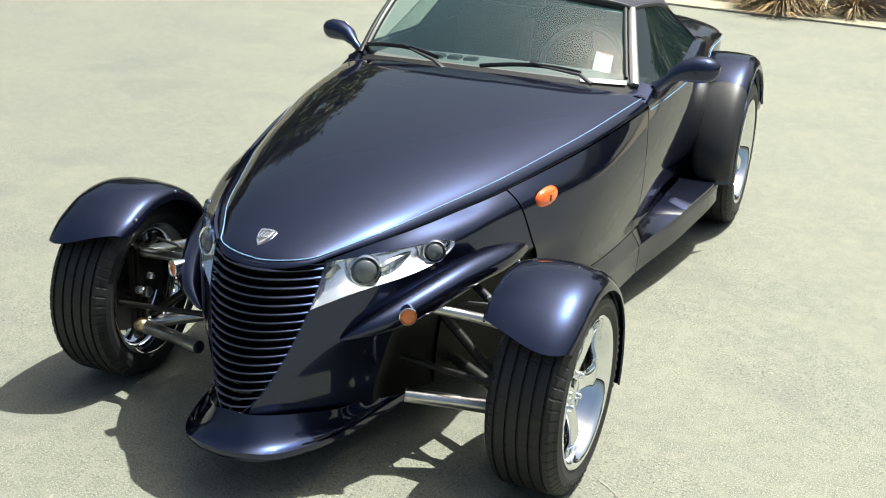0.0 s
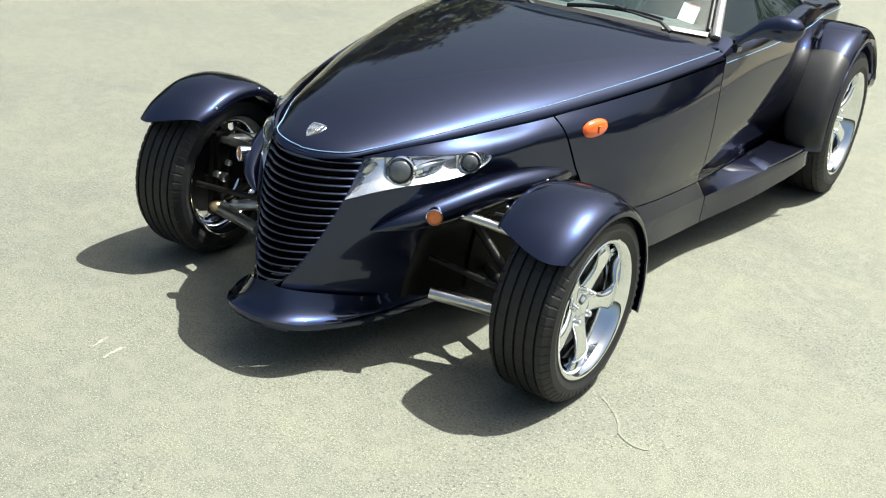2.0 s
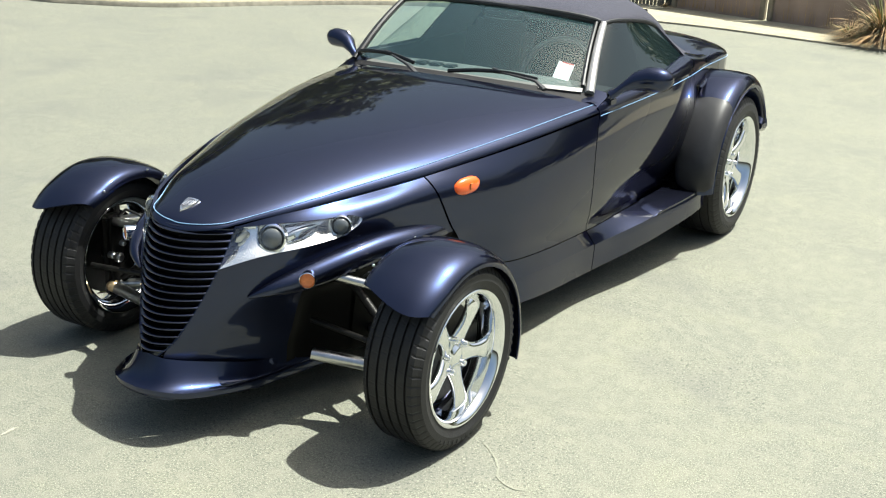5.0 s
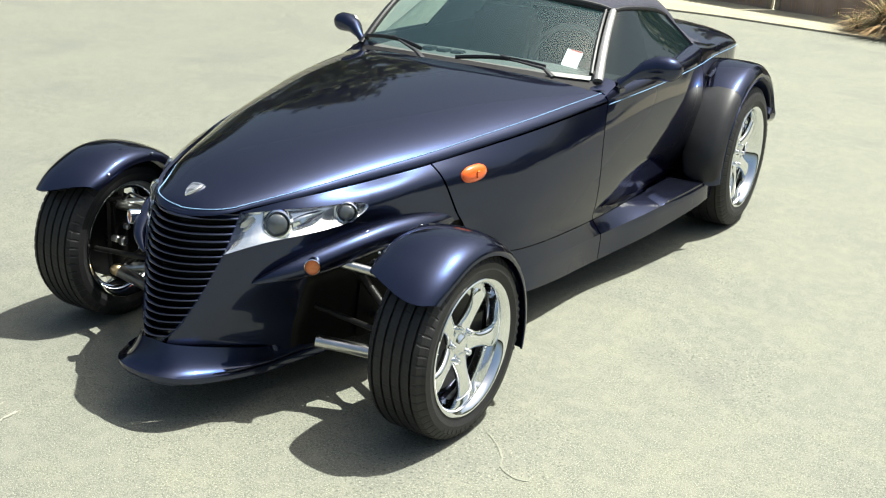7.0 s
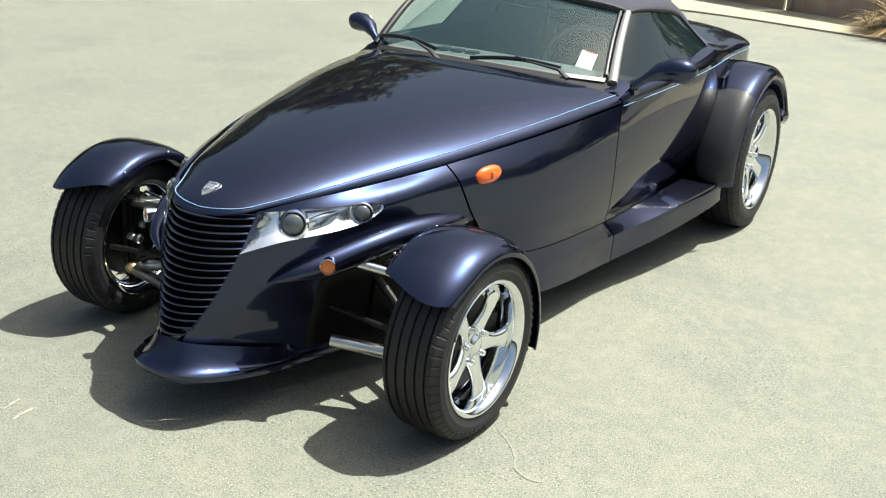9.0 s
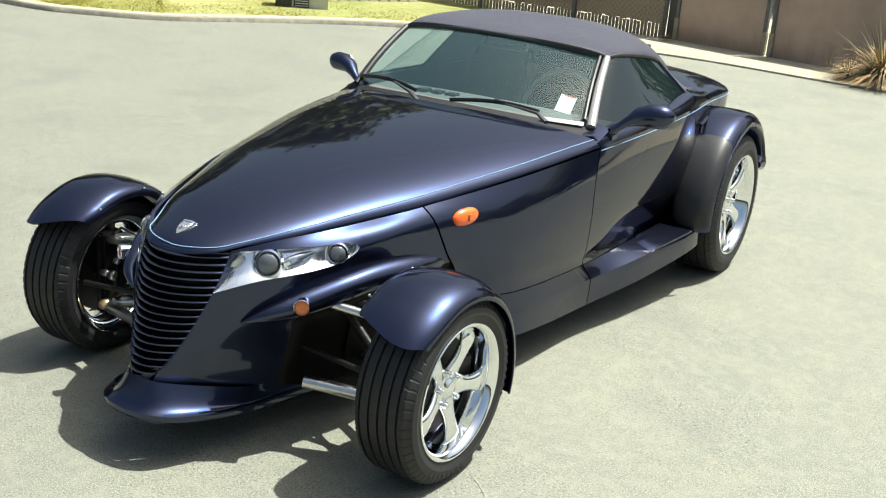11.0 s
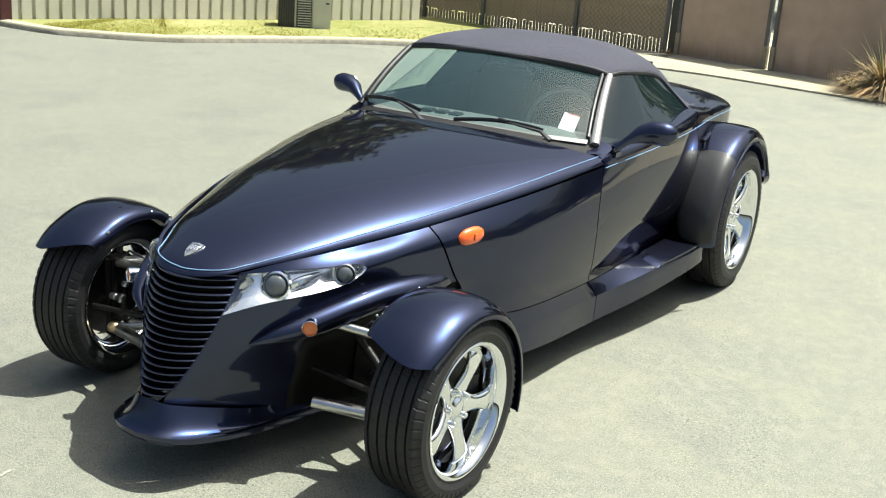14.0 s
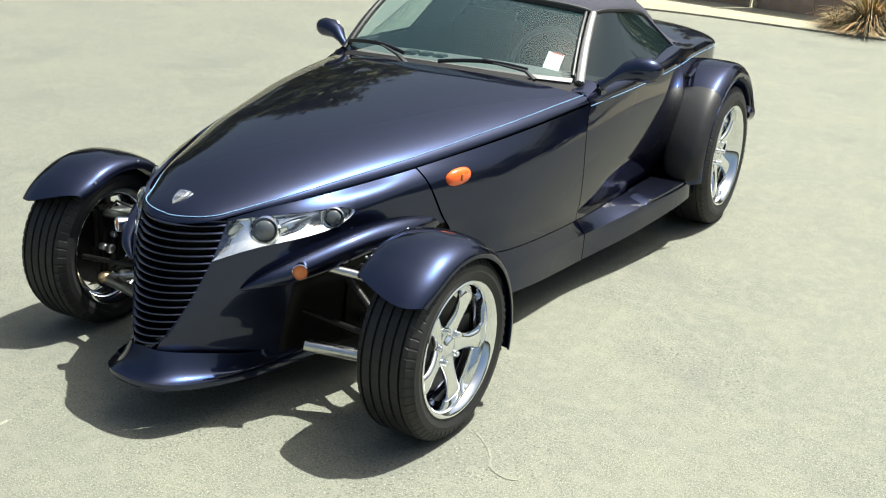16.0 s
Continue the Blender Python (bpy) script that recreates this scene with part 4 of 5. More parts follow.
def deck_at(y, q):
    e = lerp(DECK_X, y)
    return Vector((e * q, y, lerp(DECK_E, y) + (lerp(DECK_C, y) - lerp(DECK_E, y)) * (1 - abs(q) ** 2.6) ** .55))


sheet(bm, deck_at, steps(2.70, 3.60, 22), ACROSS, .01, 1, (0, 3, .3))
part("rear_deck", bm, PAINT, car, "rounded dark blue rear deck")
for s in (1, -1):
    bm = bmesh.new()

    def shoulder(y, k):
        """The top of the door and of the quarter, rising from the belt line to the side glass."""
        u = 6 + (y - 1.41) / .54 if y < 1.95 else (7 + (y - 1.95) / .45 if y < 2.4 else 8 + (y - 2.4) / .4)
        o = side(min(u, 9.0), 0)
        i = Vector((lerp([(1.4, .590), (1.6, .628), (2.0, .655), (2.8, .615)], y), y, lerp(BELT_IN, y)))
        c = o + (i - o) * k
        return Vector((c.x + .014 * math.sin(math.pi * k), y, c.z + .016 * math.sin(math.pi * k)))

    sheet(bm, shoulder, steps(1.412, 2.86, 28), steps(0, 1, 8), .006, s, (0, 2, .3))
    part("door_top", bm, PAINT, car)

# tail panel
bm = bmesh.new()
sheet(bm, lambda q, v: Vector((side(10.99, v).x * q, side(10.99, v).y + .03 * (1 - q * q), side(10.99, v).z)), steps(-1, 1, 12), steps(0, 6, 14), .006, 1, (0, 3, .5))
part("tail_panel", bm, PAINT, car)

# mirrors
def tuck(bm):
    """The driver's mirror is folded in a little."""
    for v in bm.verts:
        k = min(1.0, max(0.0, (v.co.x - .69) / .12))
        v.co += Vector((-.048 * k, 0, -.022 * k))


for s in (1, -1):
    bm = bmesh.new()
    tube(bm, [(s * .668, 1.535, .912), (s * .695, 1.548, .932), (s * .735, 1.565, .962), (s * .79, 1.60, .995), (s * .85, 1.622, 1.010), (s * .895, 1.628, 1.012), (s * .925, 1.628, 1.008), (s * .942, 1.624, 1.004), (s * .950, 1.622, 1.002)],
         [.026, .020, .023, .042, .057, .058, .050, .034, .010], 24, .92)
    small = Matrix.Translation((-.628, 1.50, .885)) @ Matrix.Scale(.84, 4) @ Matrix.Translation((.665, -1.50, -.892))
    if s < 0:
        turn(bm, small)
    else:
        tuck(bm)
    mirror = part("door_mirror", bm, PAINT, car, "teardrop dark blue door mirror")
    bm = bmesh.new()
    lathe(bm, [(0, .0005), (0, .044), (.006, .046), (.008, .0005)], 24)
    turn(bm, Matrix.Translation((s * .86, 1.664, 1.008)) @ pose(0, 0, 0, 0, 0, 90))
    if s < 0:
        turn(bm, small)
    else:
        tuck(bm)
    part("mirror_glass", bm, CHROME, mirror)
    bm = bmesh.new()
    box(bm, (s * .668 - .022, 1.495, .872), (s * .668 + .022, 1.565, .905), .006)
    part("mirror_foot", bm, PAINT, mirror)

# wipers
for x0, y0, x1, y1 in ((.47, 1.30, .01, 1.235), (-.13, 1.245, -.57, 1.40)):
    bm = bmesh.new()
    tube(bm, [(x0, y0, .945), (x0 + (x1 - x0) * .12, y0 + .02, .972), (x0 + (x1 - x0) * .5, (y0 + y1) / 2 + .045, .990)], [.014, .011, .006], 8, .6)
    wiper = part("wiper", bm, BLACK, car, "black windshield wiper")
    bm = bmesh.new()
    tube(bm, [(x0 + (x1 - x0) * k, y0 + (y1 - y0) * k + .045, .968 + .022 * math.sin(math.pi * k)) for k in steps(.12, 1.0, 10)], .006, 6, 1.6)
    part("wiper_blade", bm, BLACK, wiper)
    bm = bmesh.new()
    tube(bm, [(x0 + (x1 - x0) * .46, (y0 + y1) / 2 + .035, .992), (x0 + (x1 - x0) * .56, (y0 + y1) / 2 + .05, .996)], .009, 8)
    part("wiper_clip", bm, BLACK, wiper)

# price paper behind the glass
bm = bmesh.new()
sheet(bm, lambda q, k: ws(q + .10 * (k - .2), k - .25 * (q - .83)) + Vector((0, .004, -.004)), steps(.775, .885, 4), steps(.12, .33, 4), .0012)
paper = part("paper_notice", bm, PAPER, windshield, "white paper notice behind the windshield")
bm = bmesh.new()
sheet(bm, lambda q, k: ws(q + .10 * (k - .2), k - .25 * (q - .83)) + Vector((0, .0025, -.0025)), steps(.80, .882, 3), steps(.315, .332, 2), .0006)
part("red_line", bm, RED, windshield)

# dash vents and grab
for k in range(3):
    bm = bmesh.new()
    box(bm, (-.30 + .075 * k, 1.50, .932), (-.245 + .075 * k, 1.555, .948), .004)
    part("dash_vent", bm, BLACK, car)

# cabin
bm = bmesh.new()
sheet(bm, lambda q, k: Vector((.60 * q, 1.36 + .10 * abs(q) ** 2 + .36 * k, .935 - .03 * q * q + .008 * k - .10 * max(0, k - .75) * 4 * .25)), steps(-1, 1, 24), steps(0, 1, 10), .03, 1, (0, 1.6, .3))
part("dashboard", bm, DASH, car, "dark grey dashboard, toned lighter as if sunlit")
bm = bmesh.new()
box(bm, (-.60, 1.62, .35), (.60, 1.72, .90))
box(bm, (-.60, 1.3, .30), (.60, 2.75, .34))
box(bm, (-.60, 2.62, .30), (.60, 2.72, .92))
box(bm, (-.45, 2.60, .80), (.45, 2.66, 1.05))
part("cabin_tub", bm, UNDER, car, smooth=False)
bm = bmesh.new()
box(bm, (-.628, 1.52, .60), (-.598, 2.62, .962), .012)
part("door_trim", bm, LEATHER, car, "dark inner door trim")
for s in (1, -1):
    bm = bmesh.new()
    box(bm, (s * .31 - .21, 1.95, .36), (s * .31 + .21, 2.45, .52), .05)
    seat = part("seat", bm, LEATHER, car, "dark grey bucket seat")
    bm = bmesh.new()
    box(bm, (-.20, -.06, 0), (.20, .06, .58), .05)
    turn(bm, pose(s * .34, 2.46 if s > 0 else 2.33, .48, -12, 0, 0))
    part("seat_back", bm, LEATHER, seat)
    bm = bmesh.new()
    box(bm, (-.11, -.05, .55), (.11, .04, .70), .04)
    turn(bm, pose(s * .34, 2.46 if s > 0 else 2.33, .48, -12, 0, 0))
    part("headrest", bm, LEATHER, seat)
# rim in the lighter dash grey, painting the highlight along it
bm = bmesh.new()
tube(bm, [(.185 * math.cos(a), .185 * math.sin(a), 0) for a in (2 * math.pi * k / 36 for k in range(37))], .013, 8, 1, False)
turn(bm, pose(.28, 1.83, .90, 68, 0, 0))
steer = part("steering_wheel", bm, DASH, car, "steering wheel with its rim lightened for a highlight")
bm = bmesh.new()
for a in (0, 180, 270):
    tube(bm, [(0, 0, -.02), (.18 * math.cos(radians(a)), .18 * math.sin(radians(a)), 0)], [.03, .014], 8, .5)
turn(bm, pose(.31, 1.83, .86, 68, 0, 0))
part("wheel_spokes", bm, LEATHER, steer)
bm = bmesh.new()
tube(bm, [(-.10, 1.80, 1.165), (0, 1.79, 1.168), (.10, 1.80, 1.165)], [.022, .028, .022], 10)
part("rear_view_mirror", bm, BLACK, car)


# the body sits a little back and to one side of the wheels' middle
LEAN = [(-.6, -.006), (.3, 0), (1.3, .018), (2.3, .020), (3.0, .006), (3.7, .006)]
BACK = [(-.6, 0), (.4, .002), (1.2, .012), (2.3, .012), (3.0, .002), (3.7, .002)]
LIFT = [(-.6, .008), (1.2, .010), (2.2, .009), (3.0, .002), (3.7, .001)]
still = Matrix.Identity(4)
for ob in car.children_recursive:
    if ob.type == "MESH" and ob.matrix_basis == still and ob.parent.matrix_basis == still:
        for v in ob.data.vertices:
            y = v.co.y
            v.co += Vector((lerp(LEAN, y), lerp(BACK, y), lerp(LIFT, y)))

# ---- kerb, verge and pavement behind the lot ----
KERB = [Vector((x, y, 0)) for x, y in ((-10.47, 6.74), (-9.79, 6.63), (-9.28, 6.59), (-8.68, 6.61), (-8.27, 6.75), (-7.37, 7.33), (-6.61, 8.53), (-5.68, 9.69), (-4.15, 10.6), (-2.22, 10.95), (-0.51, 10.76), (1.13, 10.56), (3.79, 10.13), (8.59, 9.38))]


def kerb_at(u):
    p = spline(KERB, u)
    d = spline(KERB, min(u + .02, len(KERB) - 1.001)) - spline(KERB, max(u - .02, 0))
    n = Vector((-d.y, d.x, 0)).normalized()
    return p, n


bm = bmesh.new()
KP = [(0, -.02), (.010, .050), (.028, .068), (.16, .072), (.165, -.02)]
us = steps(0, len(KERB) - 1.001, 120)
rows = []
for u in us:
    p, n = kerb_at(u)
    low = .45 if u > 8.2 else 1.0
    rows.append([bm.verts.new(p + n * a + Vector((0, 0, b * (low if b > 0 else 1)))) for a, b in KP])
for r, q in zip(rows, rows[1:]):
    for k in range(4):
        # front face takes the darker colour, the rest the pale concrete
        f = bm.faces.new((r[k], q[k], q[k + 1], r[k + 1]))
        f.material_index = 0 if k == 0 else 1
tagged(part("kerb", bm, [DARKCURB, CONCRETE]), "pale concrete kerb with a darker face", "kerb", kind="structure")

bm = bmesh.new()
rows = []
for u in us:
    p, n = kerb_at(u)
    z = .066 if u < 8.4 else .034
    rows.append([bm.verts.new(p + n * a + Vector((0, 0, z + b))) for a, b in ((.16, 0), (.9, .01), (2.6, .02), (6.0, .03))])
for n, (r, q) in enumerate(zip(rows, rows[1:])):
    for k in range(3):
        bm.faces.new((r[k], q[k], q[k + 1], r[k + 1])).material_index = 0 if us[n] < 7.6 else 1
tagged(part("verge", bm, [EARTH, CONCRETE]), "grassy verge and pale pavement behind the kerb", "verge", kind="structure")

# grass tufts
random.seed(4)
verts, faces = [], []
for n in range(26000):
    u = random.uniform(2.6, 8.2)
    p, nn = kerb_at(u)
    q = p + nn * random.uniform(.20, 3.4) + Vector((0, 0, .062))
    if noise.noise(q * 1.3) < -.18 and random.random() < .8:
        continue
    a, h, w = random.uniform(0, 6.28), random.uniform(.012, .040), random.uniform(.006, .014)
    d = Vector((math.cos(a), math.sin(a), 0))
    k = len(verts)
    verts += [q - d * w, q + d * w, q + Vector((random.uniform(-.07, .07), random.uniform(-.07, .07), h))]
    faces.append((k, k + 1, k + 2))
me = bpy.data.meshes.new("grass")
me.from_pydata([tuple(v) for v in verts], [], faces)
me.materials.append(GRASS)
tagged(new("grass", me), "patchy yellow-green grass along the kerb", "grass", kind="stuff")

# ---- white ribbed building ----
A0, A1 = Vector((-9.5, 6.77, 0)), Vector((-6.77, 11.93, 0))
run = (A1 - A0).normalized()
out = Vector((run.y, -run.x, 0))
building = thing("wall_west", "white ribbed metal wall of a low building", "building", kind="structure")
bm = bmesh.new()
length, pitch = (A1 - A0).length, .165
prof = []
t = 0.0
while t < length:
    prof += [(t, 0), (t + pitch * .72, 0), (t + pitch * .77, -.05), (t + pitch * .95, -.05)]
    t += pitch
rows = []
for z in (.02, 2.1):
    rows.append([bm.verts.new(A0 + run * a + out * b + Vector((0, 0, z))) for a, b in prof])
for k in range(len(prof) - 1):
    bm.faces.new((rows[0][k], rows[0][k + 1], rows[1][k + 1], rows[1][k]))
part("ribbed_sheet", bm, SHEET, building, "white ribbed metal sheet", smooth=False)
bm = bmesh.new()
box(bm, (0, -.40, 0), (length, -.10, 2.15))
turn(bm, Matrix.Translation(A0) @ Matrix.Rotation(math.atan2(run.y, run.x), 4, "Z") @ Matrix.Diagonal((1, -1, 1, 1)))
part("wall_core", bm, SHEET, building, smooth=False)
bm = bmesh.new()
box(bm, (-.45, -.12, 0), (-.02, .12, 2.1), .01)
turn(bm, Matrix.Translation((-9.46, 6.75, 0)))
tagged(part("corner_post", bm, MAROON), "dark maroon painted post at the wall's end", "post")

# ---- air-conditioning unit ----
cab = thing("air_conditioner", "pale grey outdoor air-conditioning unit with a louvred vent", "air conditioner")
cab.matrix_basis = Matrix.Translation((-7.07, 9.61, .06)) @ Matrix.Rotation(math.atan2(.45, .60), 4, "Z")
bm = bmesh.new()
box(bm, (-.36, 0, 0), (.34, .38, .425), .012)
part("casing", bm, CABINET, cab)
bm = bmesh.new()
box(bm, (-.37, -.022, .420), (.35, .39, .452), .012)
part("lid", bm, CABINET, cab)
bm = bmesh.new()
box(bm, (-.36, -.012, .01), (-.145, -.001, .418), .003)
fins = part("fin_panel", bm, VENT, cab, "dark finned coil panel")
for k in range(7):
    bm = bmesh.new()
    box(bm, (-.003, -.008, .015), (.003, .004, .41))
    part("fin", turn(bm, pose(-.345 + .031 * k, -.014, 0)), BLACK, fins, smooth=False)
bm = bmesh.new()
box(bm, (-.12, -.014, .025), (.085, -.002, .405), .003)
vent = part("vent", bm, VENT, cab, "louvred vent")
for k in range(11):
    bm = bmesh.new()
    box(bm, (-.10, -.010, -.003), (.075, .004, .003))
    part("louvre", turn(bm, pose(0, -.016, .045 + .033 * k, 30, 0, 0)), CABINET, vent, smooth=False)
bm = bmesh.new()
box(bm, (.10, -.014, .012), (.335, -.001, .415), .004)
part("access_panel", bm, CABINET, cab)
bm = bmesh.new()
box(bm, (.265, -.018, .34), (.315, -.012, .365), .001)
part("rating_plate", bm, GALV, cab)

# ---- slatted chain-link fence ----
F0, F1 = Vector((-7.55, 12.62, .05)), Vector((-2.93, 12.31, .05))
fence = thing("fence", "chain-link fence with brown privacy slats", "fence")
frun = (F1 - F0).normalized()
flen = (F1 - F0).length
fm = Matrix.Translation(F0) @ Matrix.Rotation(math.atan2(frun.y, frun.x), 4, "Z")
bm = bmesh.new()
box(bm, (-.0272, -.004, .19), (.0272, .004, 1.25))
slat0 = part("slat", bm, SLAT, fence, smooth=False)
bm = bmesh.new()
box(bm, (-.0225, -.004, -.02), (.0225, .004, .188))
end0 = part("slat_end", bm, PALESLAT, fence, smooth=False)
count = int(flen / .055)
for k in range(count):
    for o in (slat0, end0):
        c = o if k == 0 else new(o.name.split(".")[0], o.data)
        c.parent = fence
        c.matrix_basis = fm @ pose(.03 + .055 * k, random.uniform(-.004, .004), random.uniform(-.015, .01), 0, random.uniform(-.15, .15), random.uniform(-3, 3))
bm = bmesh.new()
for k in range(int(flen / .075) + 26):
    for d in (1, -1):
        x = -1.2 + .075 * k if d > 0 else .075 * k
        a = Vector((x, -.012, .0))
        b = Vector((x + d * 1.25, -.012, 1.25))
        if d > 0:
            if a.x < 0:
                a = Vector((0, -.012, -x))
            if b.x > flen:
                b = Vector((flen, -.012, flen - x))
        else:
            if a.x > flen:
                a = Vector((flen, -.012, x - flen))
            if b.x < 0:
                b = Vector((0, -.012, x))
        if a.z < b.z - .02:
            tube(bm, [a, b], .0022, 4, 1, False)
turn(bm, fm)
tagged(part("wire_mesh", bm, GALV, fence, "grey chain-link wire", clean=False), kind="stuff")
for x in (.55, 1.62, 3.2, flen - .03):
    bm = bmesh.new()
    tube(bm, [(x, -.03, -.05), (x, -.03, 1.3)], .03, 12)
    part("fence_post", turn(bm, fm), GALV if x > 1 else VENT, fence, "steel fence post")

# ---- brown sheet gates ----
def gate(x0, x1, y0, y1, z0):
    g0 = thing("metal_gate", "closed brown sheet-metal gate with a steel frame", "gate", "gates")
    a, b = Vector((x0, y0, z0)), Vector((x1, y1, z0))
    d = b - a
    m = Matrix.Translation(a) @ Matrix.Rotation(math.atan2(d.y, d.x), 4, "Z")
    w = d.length
    bm = bmesh.new()
    box(bm, (.06, 0, -.02), (w - .06, .02, 1.2), .002)
    part("gate_sheet", turn(bm, m), BROWN, g0, smooth=False)
    for xx in (.02, w - .06):
        bm = bmesh.new()
        box(bm, (xx, -.03, .16), (xx + .05, .03, 1.25), .006)
        part("gate_post", turn(bm, m), GALV, g0, "dark steel post")
        bm = bmesh.new()
        box(bm, (xx - .01, -.035, 0), (xx + .06, .035, .30), .008)
        part("post_foot", turn(bm, m), PALESLAT, g0, "pale concrete post foot")
    bm = bmesh.new()
    for k in range(46):
        x = random.uniform(.1, w - .1)
        h = random.uniform(.04, .30)
        tube(bm, [(x, -.012, .03), (x + random.uniform(-.02, .02), -.02, .03 + h)], [.004, .001], 4)
    tagged(part("dry_stalk", turn(bm, m), STRAW, g0, "dry stalks at the gate's foot", clean=False), kind="stuff")


gate(-2.83, -1.47, 12.31, 11.99, .05)
gate(-1.44, 0.59, 11.98, 11.52, .05)
gate(0.62, 3.01, 11.51, 10.97, .05)

# added dark strip: keeps the gap black against the sunlit ground beyond
bm = bmesh.new()
box(bm, (-.06, -.02, 0), (.06, .06, 1.35), .006)
tagged(part("gate_pier", turn(bm, pose(-2.88, 12.36, .04)), VENT), "dark strip added to fill the dark gap between fence and gate", "post")

# ---- dry yucca clumps ----
def clump(x, y, size, seed, blades=150):
    random.seed(seed)
    p = thing("yucca_plant", "clump of dry straw-coloured yucca leaves at the kerb", "plant", "dry plants")
    p.matrix_basis = pose(x, y, .05)
    for name, m, count, droop in (("dry_leaf", STRAW, blades, 1.15), ("green_leaf", GREENLEAF, blades // 6, .5), ("withered_leaf", STRAWDARK, blades // 2, 1.7)):
        bm = bmesh.new()
        for n in range(count):
            a, up = random.uniform(0, 6.28), random.uniform(.25, 1.3)
            ln = size * random.uniform(.6, 1.15)
            d = Vector((math.cos(a) * math.cos(up), math.sin(a) * math.cos(up), math.sin(up)))
            sd = Vector((-math.sin(a), math.cos(a), 0)) * random.uniform(.006, .013)
            prev = None
            for k in range(6):
                q = k / 5
                c = Vector((0, 0, .02)) + d * ln * q + Vector((0, 0, -droop * size * .5 * q * q))
                c.z = max(c.z, .01 + .02 * random.random())
                w = sd * (1 - q) * (.6 + 1.2 * q * (1 - q)) + sd * .05
                pair = (bm.verts.new(c - w), bm.verts.new(c + w))
                if prev:
                    bm.faces.new((prev[0], prev[1], pair[1], pair[0]))
                prev = pair
        tagged(part(name, bm, m, p, clean=False), kind="stuff")


clump(0.16, 11.1, .90, 3, 620)
clump(0.96, 11.1, 0.7, 5)
clump(1.77, 10.85, 0.6, 8)
clump(-0.21, 11.04, 0.36, 11, 140)
clump(0.56, 10.9, 0.34, 12, 70)
clump(-2.83, 12.07, 0.16, 9, 50)


# ---- trees that show in the paint and the glass ----
def tree(x, y, height, spread, seed, clumps=70, foot=0.0, low=.32):
    random.seed(seed)
    t = thing("tree", "broad dark green tree beyond the fence", "tree", "trees")
    t.matrix_basis = pose(x, y, foot)
    bm = bmesh.new()
    tube(bm, [(0, 0, 0), (.1, .05, height * .3), (-.05, .1, height * .6), (.05, 0, height * .85)], [height * .03, height * .024, height * .014, .02], 10)
    for k in range(7):
        a = k * 2.4
        z = height * (.3 + .07 * k)
        tube(bm, [(0, 0, z), (math.cos(a) * spread * .35, math.sin(a) * spread * .35, z + height * .1), (math.cos(a) * spread * .7, math.sin(a) * spread * .7, z + height * .17)], [height * .012, height * .008, .01], 7)
    part("trunk", bm, BARK, t, clean=False)
    verts, faces = [], []
    for n in range(clumps):
        a, q = random.uniform(0, 6.28), random.uniform(0, 1) ** .5
        h = random.uniform(low, 1.0)
        r = spread * q * math.sin(math.pi * min(1, .18 + h * .8)) ** .6
        c = Vector((r * math.cos(a), r * math.sin(a), height * h))
        size = random.uniform(.35, .8) * spread * .33
        for k in range(95):
            d = Vector((random.gauss(0, 1), random.gauss(0, 1), random.gauss(0, .75)))
            p = c + d.normalized() * size * random.uniform(.3, 1.0)
            e1 = Vector((random.gauss(0, 1), random.gauss(0, 1), random.gauss(0, 1))).normalized() * random.uniform(.10, .24)
            e2 = e1.orthogonal().normalized() * .09
            i = len(verts)
            verts += [tuple(p - e1), tuple(p + e2), tuple(p + e1), tuple(p - e2)]
            faces.append((i, i + 1, i + 2, i + 3))
    me = bpy.data.meshes.new("crown")
    me.from_pydata(verts, [], faces)
    me.materials.append(GREENLEAF)
    c = new("crown", me)
    c.parent = t


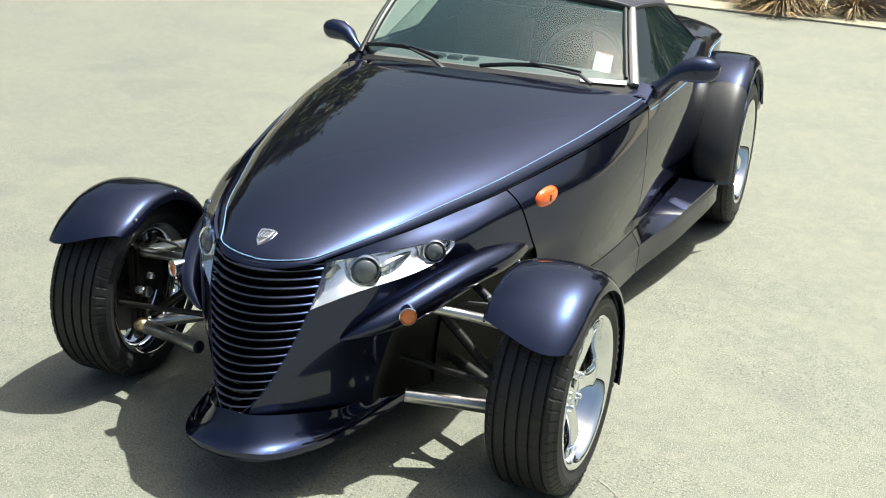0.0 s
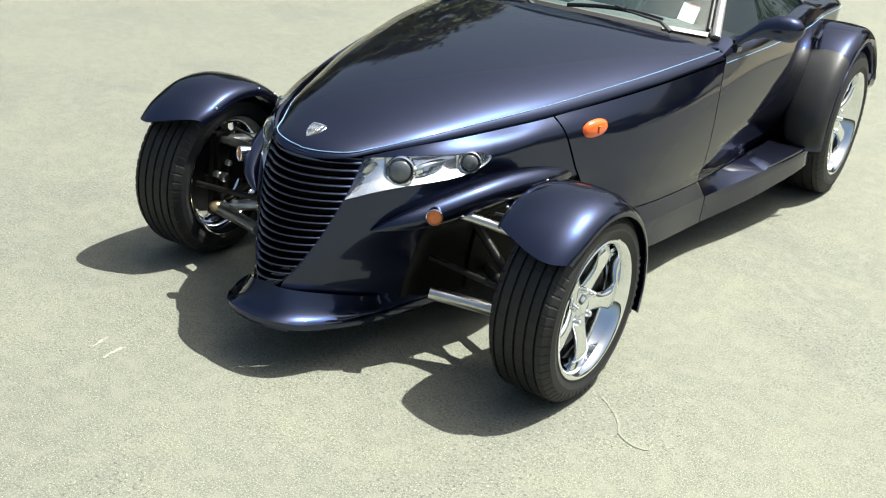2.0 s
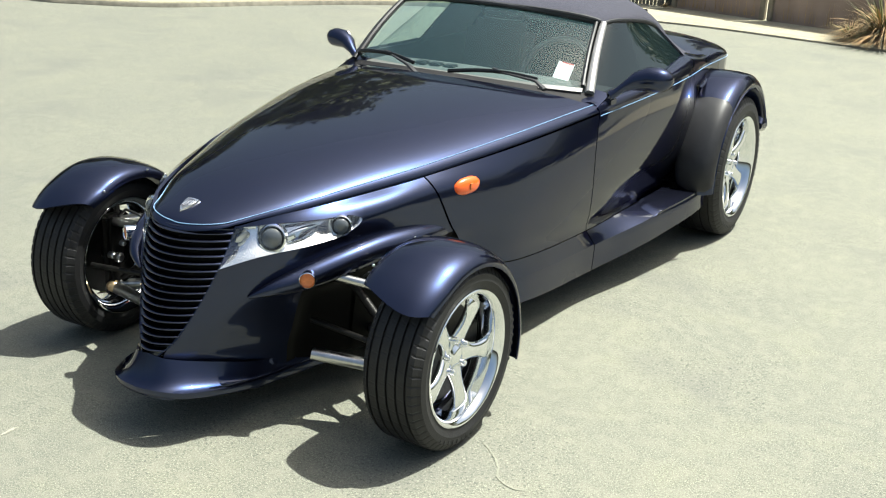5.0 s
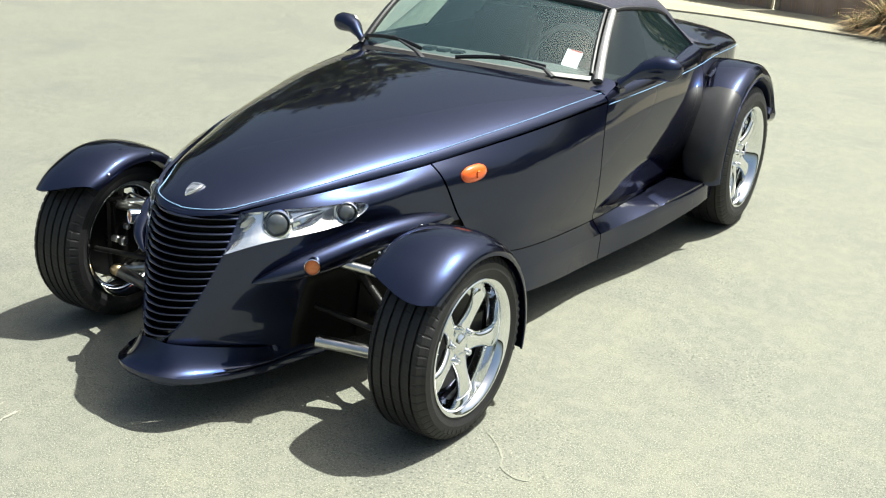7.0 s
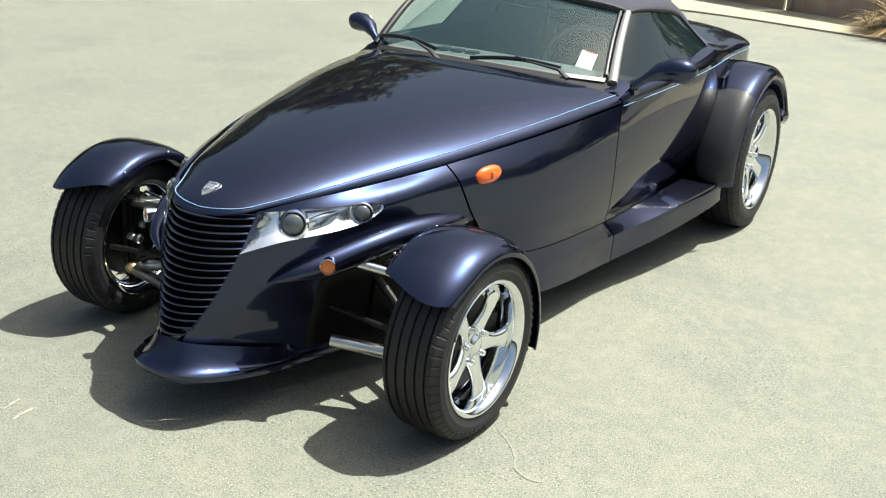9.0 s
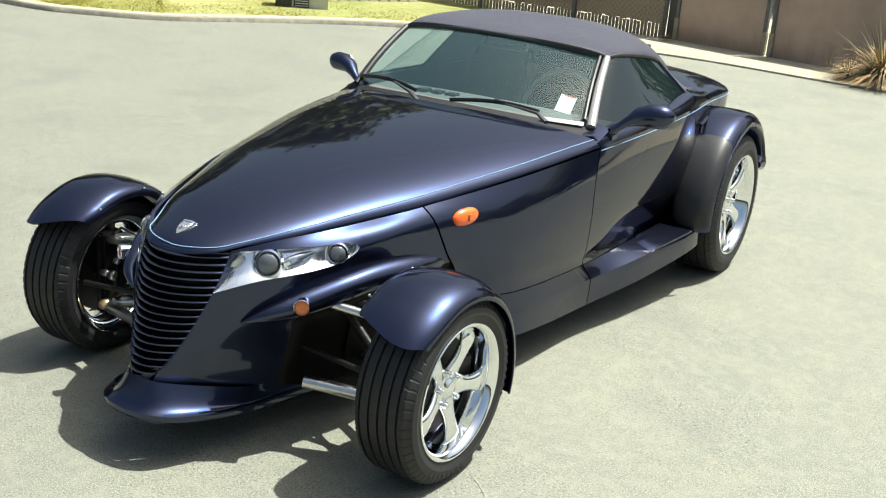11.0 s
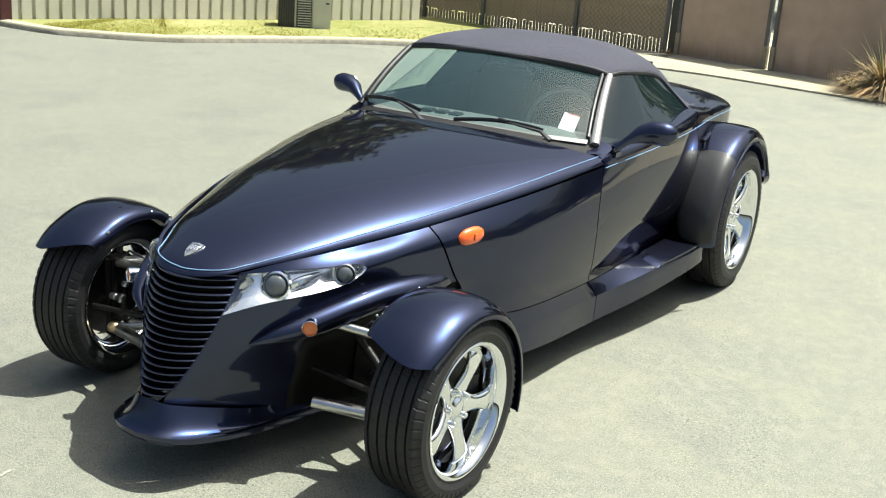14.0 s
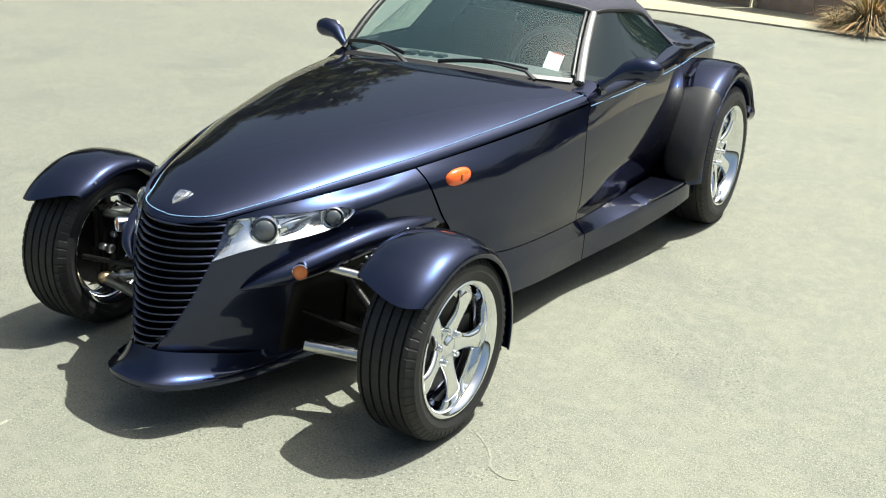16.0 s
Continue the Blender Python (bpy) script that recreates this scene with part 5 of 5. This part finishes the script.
tree(-13.0, 16.5, 9.5, 3.6, 21, 150, low=.1)
tree(-17.5, 13.0, 9.0, 3.6, 22, 150, low=.1)
tree(-20.0, 8.0, 8.5, 3.6, 28, 130, low=.1)
tree(-8.0, 20.0, 7.5, 2.8, 23)
tree(-2.5, 21.5, 6.0, 2.8, 26)
tree(4.2, 22.0, 10.0, 3.0, 27, 200, low=.08)
tree(9.0, 24.0, 7.0, 3.0, 24)
tree(15.0, 19.0, 6.0, 2.8, 25)
for k, (x, y) in enumerate(((19.0, 22.0), (23.0, 18.5), (26.0, 14.5), (28.5, 10.5), (30.5, 6.5), (32.0, 2.0))):
    tree(x, y, 6.2 + .5 * (k % 3), 3.3, 31 + k, 110, low=.06)


# ---- scuffs and cracks on the asphalt ----
def mark(points, width, material, label):
    random.seed(int(points[0][0] * 100) + 77)
    pts = [Vector((x, y, .0025)) for x, y in points]
    bm = bmesh.new()
    prev = None
    n = 8 * (len(pts) - 1)
    for k in range(n + 1):
        p = spline(pts, (len(pts) - 1) * k / n * .9999)
        q = spline(pts, min(len(pts) - 1.0001, (len(pts) - 1) * k / n + .05)) - p
        d = Vector((-q.y, q.x, 0)).normalized() if q.length > 1e-6 else Vector((1, 0, 0))
        w = width * random.uniform(.35, 1.0) * (1 if 0 < k < n else .2)
        p = p + d * random.uniform(-.4, .4) * width
        pair = (bm.verts.new(p - d * w), bm.verts.new(p + d * w))
        if prev:
            bm.faces.new((prev[0], prev[1], pair[1], pair[0]))
        prev = pair
    tagged(part("road_mark", bm, material, smooth=False, clean=False), label, "mark", "marks on the asphalt", "structure")


SCUFF = mat("pale_scuff", (0.27, 0.262, 0.21), 0.9, vary=0.3, scale=60.0)
FILL = mat("pale_crack_fill", (0.215, 0.216, 0.170), 0.9, vary=0.3, scale=60.0)
DARKLINE = mat("dark_crack", (0.15, 0.15, 0.125), 0.95, vary=0.3, scale=60.0)
mark([(-0.45, -0.84), (-0.47, -0.76)], .006, SCUFF, "short pale scrape on worn asphalt")
mark([(-0.37, -0.87), (-0.38, -0.82), (-0.38, -0.77)], .007, SCUFF, "short pale scrape on worn asphalt")
mark([(0.95, 0.04), (1.02, -0.02), (1.07, -0.08), (1.1, -0.14), (1.16, -0.17), (1.21, -0.16)], .005, FILL, "pale filled crack in worn asphalt")
mark([(1.98, 3.4), (2.47, 3.73), (2.97, 3.8), (3.85, 4.21)], .006, DARKLINE, "thin dark crack in worn asphalt")
